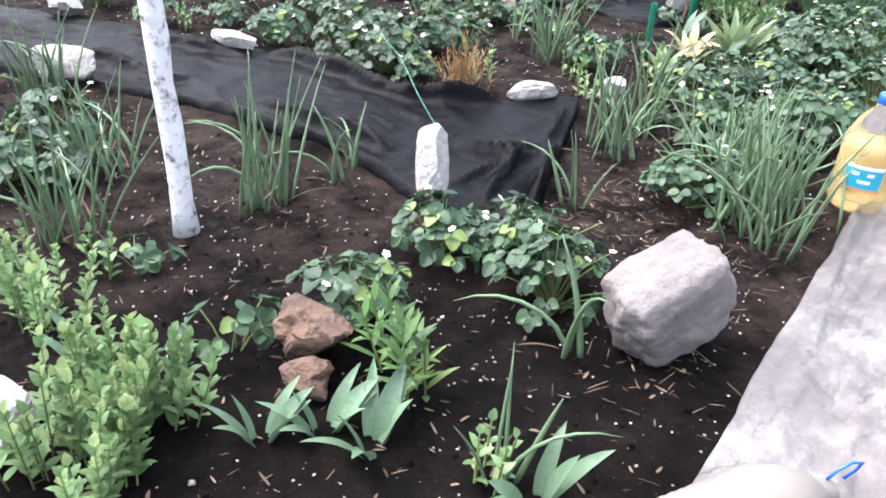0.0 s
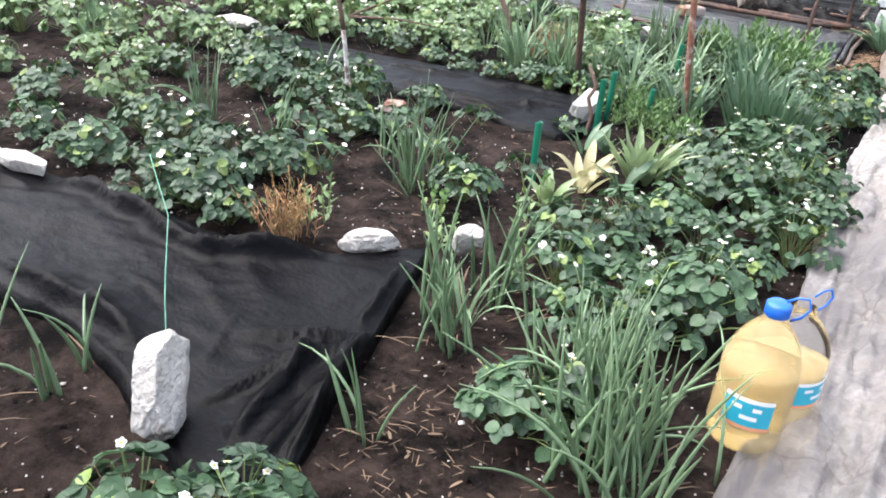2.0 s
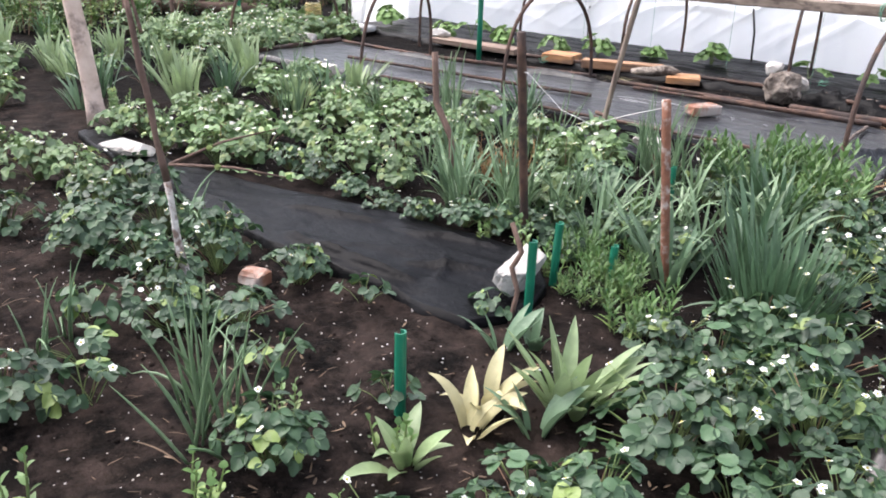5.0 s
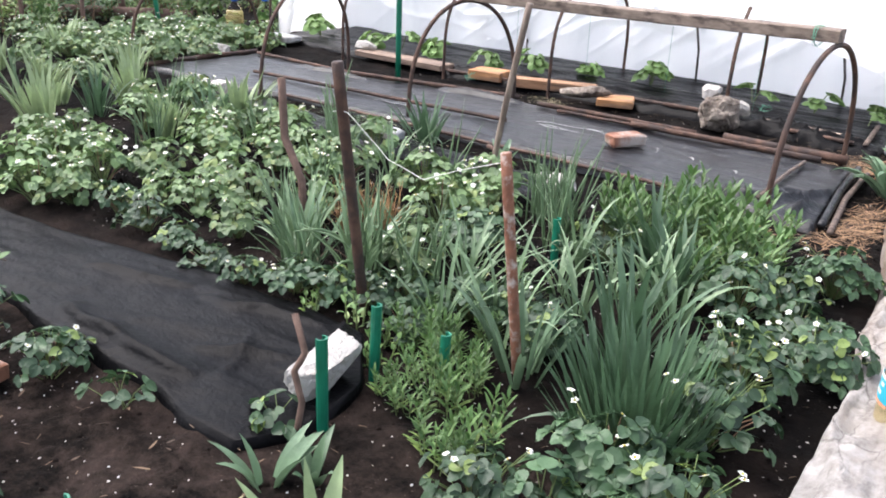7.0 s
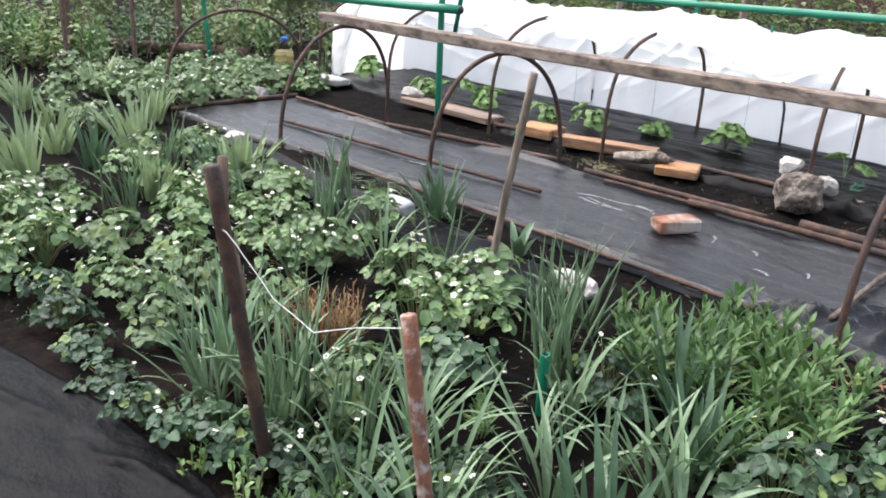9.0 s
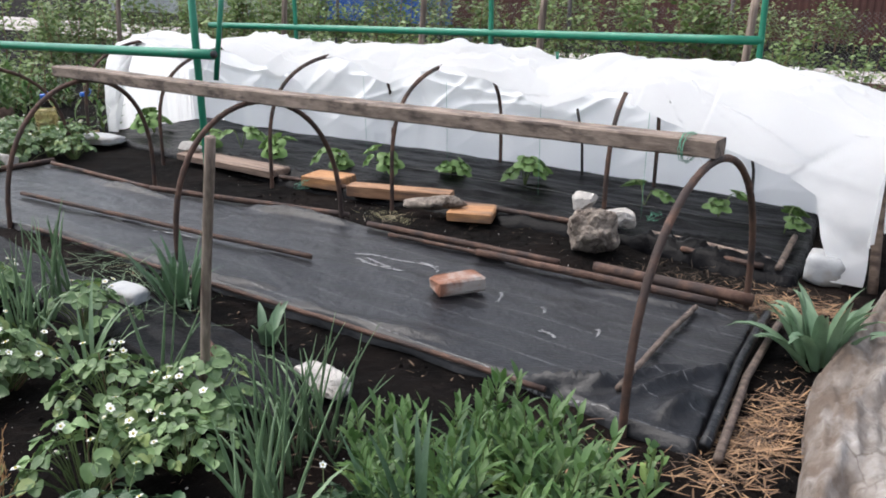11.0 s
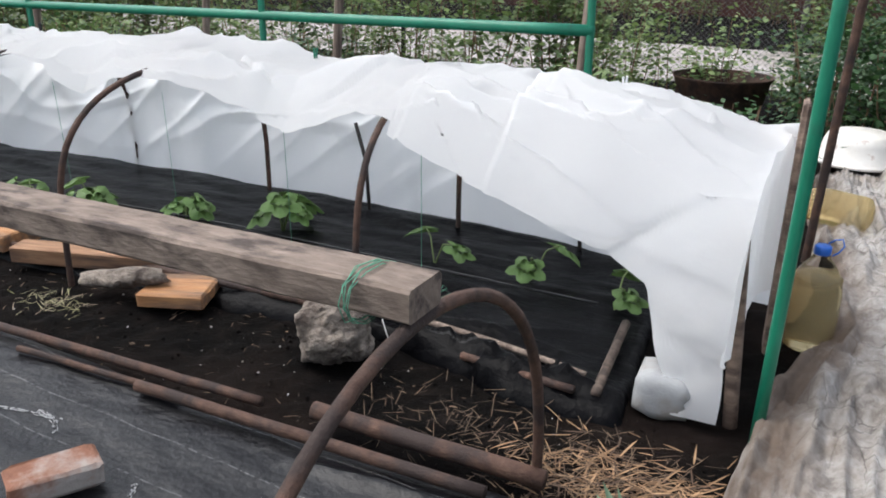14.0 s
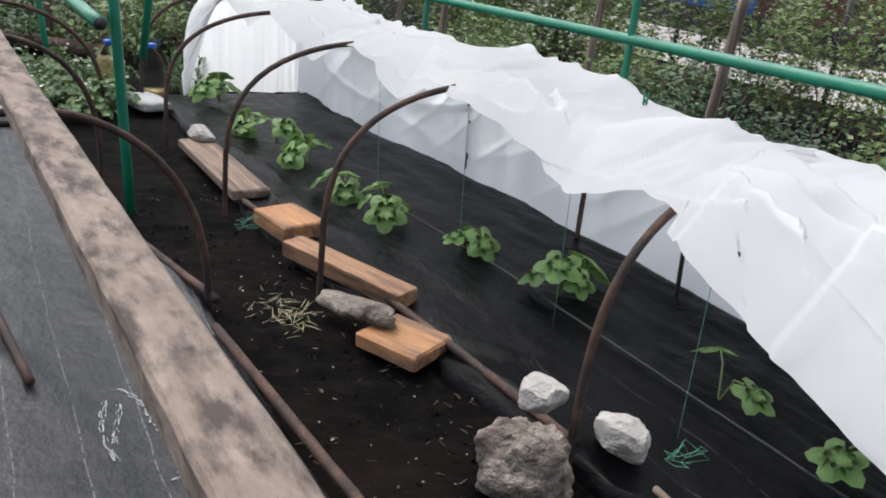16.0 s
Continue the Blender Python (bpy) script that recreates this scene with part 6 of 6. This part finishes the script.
for i in range(26):
    put(RASP, -13.5 + rng.uniform(-2.5, 1.5), 8 + i * 0.4, rng, (0.7, 1.05), z=0)
for i in range(14):
    put(LOWBUSH, -11.5 + rng.uniform(-1.0, 1.0), 7.5 + i * 0.45, rng, (0.8, 1.2), z=0)


def sheet_fence(name, label, x0, x1, y, h, mat, pitch=0.2, depth=0.02):
    g = Geo()
    pts, x = [], x0
    while x < x1:
        pts += [(x, y), (x + pitch * 0.4, y), (x + pitch * 0.5, y + depth), (x + pitch * 0.9, y + depth)]
        x += pitch
    g.grid([[(px, py, z) for px, py in pts] for z in (-0.05, h)])
    g.grid([[(px, py + 0.012, z) for px, py in pts] for z in (h, -0.05)])
    return thing(name, label, "fence", geo=g, mat=mat, kind="structure", smooth=False)


sheet_fence("wall_north", "dark brown ribbed metal sheet fence", -21, 14, 33.5, 2.2, M_FENCE)
sheet_fence("wall_northwest", "blue ribbed metal sheet fence", -29, -21.02, 33.8, 2.2, M_BLUE)
sheet_fence("wall_west", "grey corrugated metal sheet fence", -46, -29.02, 33.2, 2.4, M_ZINC, 0.16, 0.05)


def wire_fence():
    ob = thing("wire_fence", "chain-link wire fence along the road", "fence")
    g = Geo()
    for k in range(330):
        x = -18 + k * 0.065
        for s in (-1, 1):
            z, px = 0.05, x
            p0 = Vector((x, 18.6, 0.05))
            p1 = Vector((x + s * 1.25, 18.6, 1.3))
            d = 0.0022
            g.add([p0 + Vector((-d, 0, 0)), p0 + Vector((d, 0, 0)), p1 + Vector((d, 0, 0)), p1 + Vector((-d, 0, 0))], [(0, 1, 2, 3)])
            g.add([p0 + Vector((0, -d, 0)), p0 + Vector((0, d, 0)), p1 + Vector((0, d, 0)), p1 + Vector((0, -d, 0))], [(0, 1, 2, 3)])
    part("mesh", g, M_WIRE, ob)
    for k in range(9):
        g = Geo()
        g.tube([(-18 + k * 2.7, 18.65, -0.1), (-18 + k * 2.7, 18.65, 1.45)], 0.035, 8)
        part("post", g, M_DARKROD, ob)
    return ob


wire_fence()
for i in range(6):
    x = -13.5 + i * 2.1
    pipe("weathered post at the garden's far side", [(x, 14.2 + 0.5 * (i % 2), -0.1), (x + 0.05, 14.3 + 0.5 * (i % 2), 1.5)], 0.04, M_STICK, "post", "post", group="far posts")
pipe("dark pipe lying behind the tunnel", [(-9, 14.3, 0.12), (-4, 14.2, 0.12), (-1.6, 14.2, 0.12)], 0.06, M_DARKROD, "pipe", "pipe")
pipe("dark edge board along the far bed", [(-12.6, 8.6, 0.1), (-10.2, 10.8, 0.1)], 0.08, M_BARK, "log", "log")


# ---- twine, litter and small stuff ----
def loops(name, label, at, r, n, mat, squash=(1, 1), seed=1, mess=0.008):
    rg, pts = random.Random(seed), []
    for k in range(n * 10):
        a = 2 * math.pi * k / 10
        pts.append((at[0] + 0.03 * k / (n * 10) + rg.uniform(-mess, mess), at[1] + r * squash[0] * math.cos(a) + rg.uniform(-mess, mess), at[2] + r * squash[1] * math.sin(a) + rg.uniform(-mess, mess) * 0.5))
    g = Geo()
    g.tube(pts, 0.0014, 5)
    return thing(name, label, "twine", geo=g, mat=mat)


loops("twine", "green twine tying the beam to the hoop", (-1.53, 9.66, 0.96), 0.1, 5, M_GTWINE, (1.0, 0.62), 1)
pipe("loose pale twine end hanging from the beam", [(-1.44, 9.59, 0.94), (-1.41, 9.58, 0.88), (-1.43, 9.57, 0.84)], 0.0012, M_TWINE, "twine", "twine", 5)
loops("twine", "tangled green twine on the black sheet", (-2.36, 11.36, 0.13), 0.08, 3, M_GTWINE, (0.9, 0.4), 3, 0.035)
loops("twine", "tangled green twine by the wood block", (-5.05, 10.7, 0.06), 0.07, 4, M_GTWINE, (1.2, 0.4), 4, 0.03)
for x, y, h in ((-2.5, 11.5, 0.9), (-3.4, 11.6, 0.85), (-4.3, 11.62, 0.85), (-5.1, 11.5, 0.85)):
    pipe("thin green string for the seedlings", [(x, y, 0.06), (x + 0.02, y - 0.05, h)], 0.0016, M_GTWINE, "string", "string", 4, group="seedling strings")
pipe("thin green string from the white stone", [(-1.8, 2.66, 0.3), (-2.3, 3.1, 0.36), (-2.7, 3.35, 0.42)], 0.0018, M_GTWINE, "string", "string", 4)


def litter(name, label, n, area, make, mat, avoid=None, seed=1, category="litter"):
    rg, g = random.Random(seed), Geo()
    for i in range(n):
        x, y = rg.uniform(area[0], area[1]), rg.uniform(area[2], area[3])
        if avoid is None or not avoid(x, y):
            make(g, x, y, ground_z(x, y), rg)
    return thing(name, label, category, geo=g, mat=mat, kind="stuff")


def crumb(g, x, y, z, rg):
    if y > 8.5 and rg.random() < 0.85:
        return
    s = rg.uniform(0.002, 0.0065) * (2.0 if rg.random() < 0.04 else 1)
    c = Vector((x, y, z + s * 0.4))
    vs = [c + Vector((rg.uniform(0.6, 1.2) * s * a, rg.uniform(0.6, 1.2) * s * b, rg.uniform(0.4, 0.9) * s * d)) for a, b, d in ((1, 0, 0), (-1, 0, 0), (0, 1, 0), (0, -1, 0), (0, 0, 1), (0, 0, -1))]
    g.add(vs, [(0, 2, 4), (2, 1, 4), (1, 3, 4), (3, 0, 4), (2, 0, 5), (1, 2, 5), (3, 1, 5), (0, 3, 5)])


def straw_bit(g, x, y, z, rg, long=0.045):
    g.blade((x, y, z + 0.006), rg.uniform(0, 6.28), rg.uniform(0.015, long), rg.uniform(0.001, 0.0025), rg.uniform(1.35, 1.62), rg.uniform(-0.3, 0.4), 0.2, 3)


def clod(g, x, y, z, rg):
    s = rg.uniform(0.005, 0.014)
    c = Vector((x, y, z + s * 0.3))
    vs = [c + Vector((rg.uniform(0.7, 1.2) * s * a, rg.uniform(0.7, 1.2) * s * b, rg.uniform(0.5, 1.0) * s * d)) for a, b, d in ((1, 0, 0), (-1, 0, 0), (0, 1, 0), (0, -1, 0), (0, 0, 1), (0, 0, -1))]
    g.add(vs, [(0, 2, 4), (2, 1, 4), (1, 3, 4), (3, 0, 4), (2, 0, 5), (1, 2, 5), (3, 1, 5), (0, 3, 5)])


def on_sheet(x, y):
    return (x > lerp(PATH_LEFT, y)) or (2.6 < y < 3.5 and x < -1.5) or (5.7 < y < 6.45 and x < -1.9) or (8.9 < y < 10.15 and -7.4 < x < -1.2) or (y > 11.0) or (8.15 < y < 8.5 and -6 < x < -2.5)


litter("soil_clods", "dark soil clods scattered over the beds", 3500, (-6, -0.3, 0.6, 11.2), clod, M_SOIL, on_sheet, 91, "soil")
litter("pale_crumbs", "pale gravel crumbs and fallen petals on the soil", 8000, (-6, -0.3, 0.6, 11.2), crumb, M_PEBBLE, on_sheet, 92, "gravel")
litter("straw_bits", "dry straw bits scattered on the soil", 2000, (-6, -0.3, 0.6, 11.2), straw_bit, M_STRAW, on_sheet, 93, "straw")


def clump(name, label, n, cx, cy, sx, sy, long, seed, mat=M_STRAW, z=0.0):
    rg, g = random.Random(seed), Geo()
    for i in range(n):
        x, y = cx + rg.gauss(0, sx), cy + rg.gauss(0, sy)
        if x < lerp(PATH_LEFT, y) - 0.02:
            straw_bit(g, x, y, ground_z(x, y) + z + rg.uniform(0, 0.03), rg, long)
    return thing(name, label, "straw", geo=g, mat=mat, kind="stuff")


clump("straw_mulch", "dry orange straw mulch beside the sheet's end", 180, -0.97, 9.25, 0.08, 0.3, 0.13, 94)
clump("straw_mulch", "dry straw mulch near the tulip plant", 420, -1.2, 10.55, 0.22, 0.16, 0.12, 95)
clump("straw_mulch", "pale straw near the rough rock", 150, -1.7, 10.62, 0.25, 0.12, 0.14, 96)
clump("straw_mulch", "thin dry straw at the path's edge", 160, -0.6, 2.5, 0.14, 0.45, 0.08, 97)
clump("straw_mulch", "brown straw on bare soil by the fabric", 160, -1.1, 2.95, 0.2, 0.18, 0.06, 98)
clump("cut_stems", "pale cut onion stems lying on the fabric", 130, -4.3, 8.55, 0.35, 0.1, 0.4, 99, M_ONION, 0.04)
clump("dry_leaves", "dry pale leaf scraps on the bare soil", 80, -4.0, 10.55, 0.1, 0.06, 0.1, 100, M_WILTED)


def scraps(name, label, n, area, mat, seed):
    rg, g = random.Random(seed), Geo()
    for i in range(n):
        x, y = rg.uniform(area[0], area[1]), rg.uniform(area[2], area[3])
        if not on_sheet(x, y):
            g.blade((x, y, ground_z(x, y) + 0.008), rg.uniform(0, 6.28), rg.uniform(0.015, 0.05), rg.uniform(0.004, 0.011), rg.uniform(1.2, 1.6), rg.uniform(-0.8, 0.8), 0.3, 4)
    return thing(name, label, "dry leaves", geo=g, mat=mat, kind="stuff")


scraps("dry_scraps", "brown dead leaf scraps lying on the soil", 900, (-4.5, -0.4, 0.7, 5.6), M_STRAW, 121)
scraps("dry_scraps", "dark dead leaf scraps on the soil", 220, (-4.5, -0.9, 8.6, 11.0), M_STRAW, 122)


def mulch(label, n, cx, cy, sx, sy, seed):
    rg, g = random.Random(seed), Geo()
    for i in range(n):
        x, y = cx + rg.gauss(0, sx), cy + rg.gauss(0, sy)
        if x < lerp(PATH_LEFT, y) - 0.01 and not (-1.4 < x < -1.15 and 8.9 < y < 10.3):
            g.blade((x, y, ground_z(x, y) + rg.uniform(0.006, 0.025)), rg.gauss(0.5, 0.8) + math.pi * rg.randrange(2), rg.uniform(0.03, 0.12), rg.uniform(0.002, 0.008), rg.uniform(1.35, 1.62), rg.uniform(-0.4, 0.4), 0.25, 3)
    return thing("straw_mulch", label, "straw", geo=g, mat=M_MULCH, kind="stuff")


mulch("orange shredded straw beside the sheet's short end", 620, -0.95, 9.2, 0.07, 0.22, 131)
mulch("orange shredded straw behind the tulip plant", 500, -1.15, 10.6, 0.2, 0.1, 132)
mulch("shredded straw under the perennials' edge", 70, -1.15, 8.75, 0.2, 0.12, 133)


def sheet_z(x, y):
    z = 0.035
    fold = fbm(x * 1.2, y * 3.0, z * 9, 4)
    sharp = 1 - abs(fbm(x * 0.84 + 9, y * 2.1, 4, 3)) * 3
    return z + 0.008 * fold + 0.0072 * max(0, sharp) + FOLDS_GREY(x, y, 0)


def lime_marks():
    """Thin dried splashes: broken streaks and flecks, hardly raised."""
    rg, g = random.Random(77), Geo()
    for ax, ay, bx, by, bow in ((-3.56, 9.74, -3.3, 9.8, 0.02), (-3.3, 9.8, -3.02, 9.86, 0.01), (-3.5, 9.68, -3.1, 9.66, -0.03), (-3.46, 9.72, -3.2, 9.66, 0.0), (-3.15, 9.86, -2.97, 9.8, 0.02), (-2.5, 9.74, -2.44, 9.62, 0.02),
                                (-2.22, 9.7, -2.16, 9.63, 0.01), (-2.08, 9.45, -1.98, 9.42, 0.01), (-1.86, 9.62, -1.82, 9.54, 0.01), (-4.9, 9.2, -4.6, 9.3, 0.02)):
        for layer in range(3):
            run = []
            for k in range(41):
                f = k / 40
                s = bow * math.sin(math.pi * f) + 0.007 * layer + 0.008 * fbm(f * 5, ax, layer)
                x, y = ax + (bx - ax) * f + s * 0.3, ay + (by - ay) * f + s
                if fbm(f * 7 + ax * 3, layer * 2.0, 5, 3) > -0.16:
                    run.append(Vector((x, y, sheet_z(x, y) + 0.0025)))
                    continue
                if len(run) > 2:
                    g.tube(run, [rg.uniform(0.0004, 0.0028) for _ in run], 5)
                run = []
            if len(run) > 2:
                g.tube(run, [rg.uniform(0.0004, 0.0028) for _ in run], 5)
    return thing("lime_marks", "dried white lime streaks on the woven sheet", "stain", geo=g, mat=M_CHALK, kind="stuff")


lime_marks()


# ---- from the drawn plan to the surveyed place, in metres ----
UNIT = 0.85  # metres to one unit of the plan's drawing


def eased(v, lo, hi):
    k = min(1.0, max(0.0, (v - lo) / (hi - lo)))
    return k * k * (3 - 2 * k)


def surveyed(p):
    """The first beds and the near end of the path lie turned a little against the far ones, and were drawn a little too large."""
    x, y, z = (c * UNIT for c in p)
    inner = eased(12 - abs(x), 0, 4) * eased(y, -8, -2)
    turn = min(0.62, 0.66 - 0.105 * y) if y < 5.8 else max(0.0, 0.05 * (8.6 - y) / 2.8)
    x, y = x + turn * inner, y + 0.1 * min(5.0, max(-3.1, x + 1.9)) * (1 - eased(y, 4.8, 6.4)) * inner
    first, side = (1 - eased(y, 5.4, 7.0)) * inner, max(x, -4.5)
    ratio = min(1.0, 0.88 + 0.022 * (y - 1.2) + 0.02 * (side + 1.2))
    return Vector((x + first * (ratio - 1) * side, y + first * (0.06 * (side + 1.1) + 0.1 * min(1.5, max(0.0, (2.4 - y) / 1.2))), z * (1 - 0.07 * first)))


drawn = {}
for ob in bpy.data.objects:
    if ob.type in ("MESH", "EMPTY"):
        top = ob.parent.parent or ob.parent if ob.parent else ob
        if ob.type == "MESH":
            drawn[ob.data] = top.location.length < 1e-6 or drawn.get(ob.data, False)
for me, whole in drawn.items():
    if whole:
        for v in me.vertices:
            v.co = surveyed(v.co)
    else:
        me.transform(Matrix.Scale(UNIT, 4))
for ob in bpy.data.objects:
    if ob.type in ("MESH", "EMPTY") and ob.location.length > 1e-6:
        drawn_y = ob.location.y
        ob.location = ob.location * UNIT if ob.parent else surveyed(ob.location)
        if not ob.parent:
            ob.scale = ob.scale * (1 - 0.07 * (1 - eased(drawn_y * UNIT, 5.4, 7.0)))
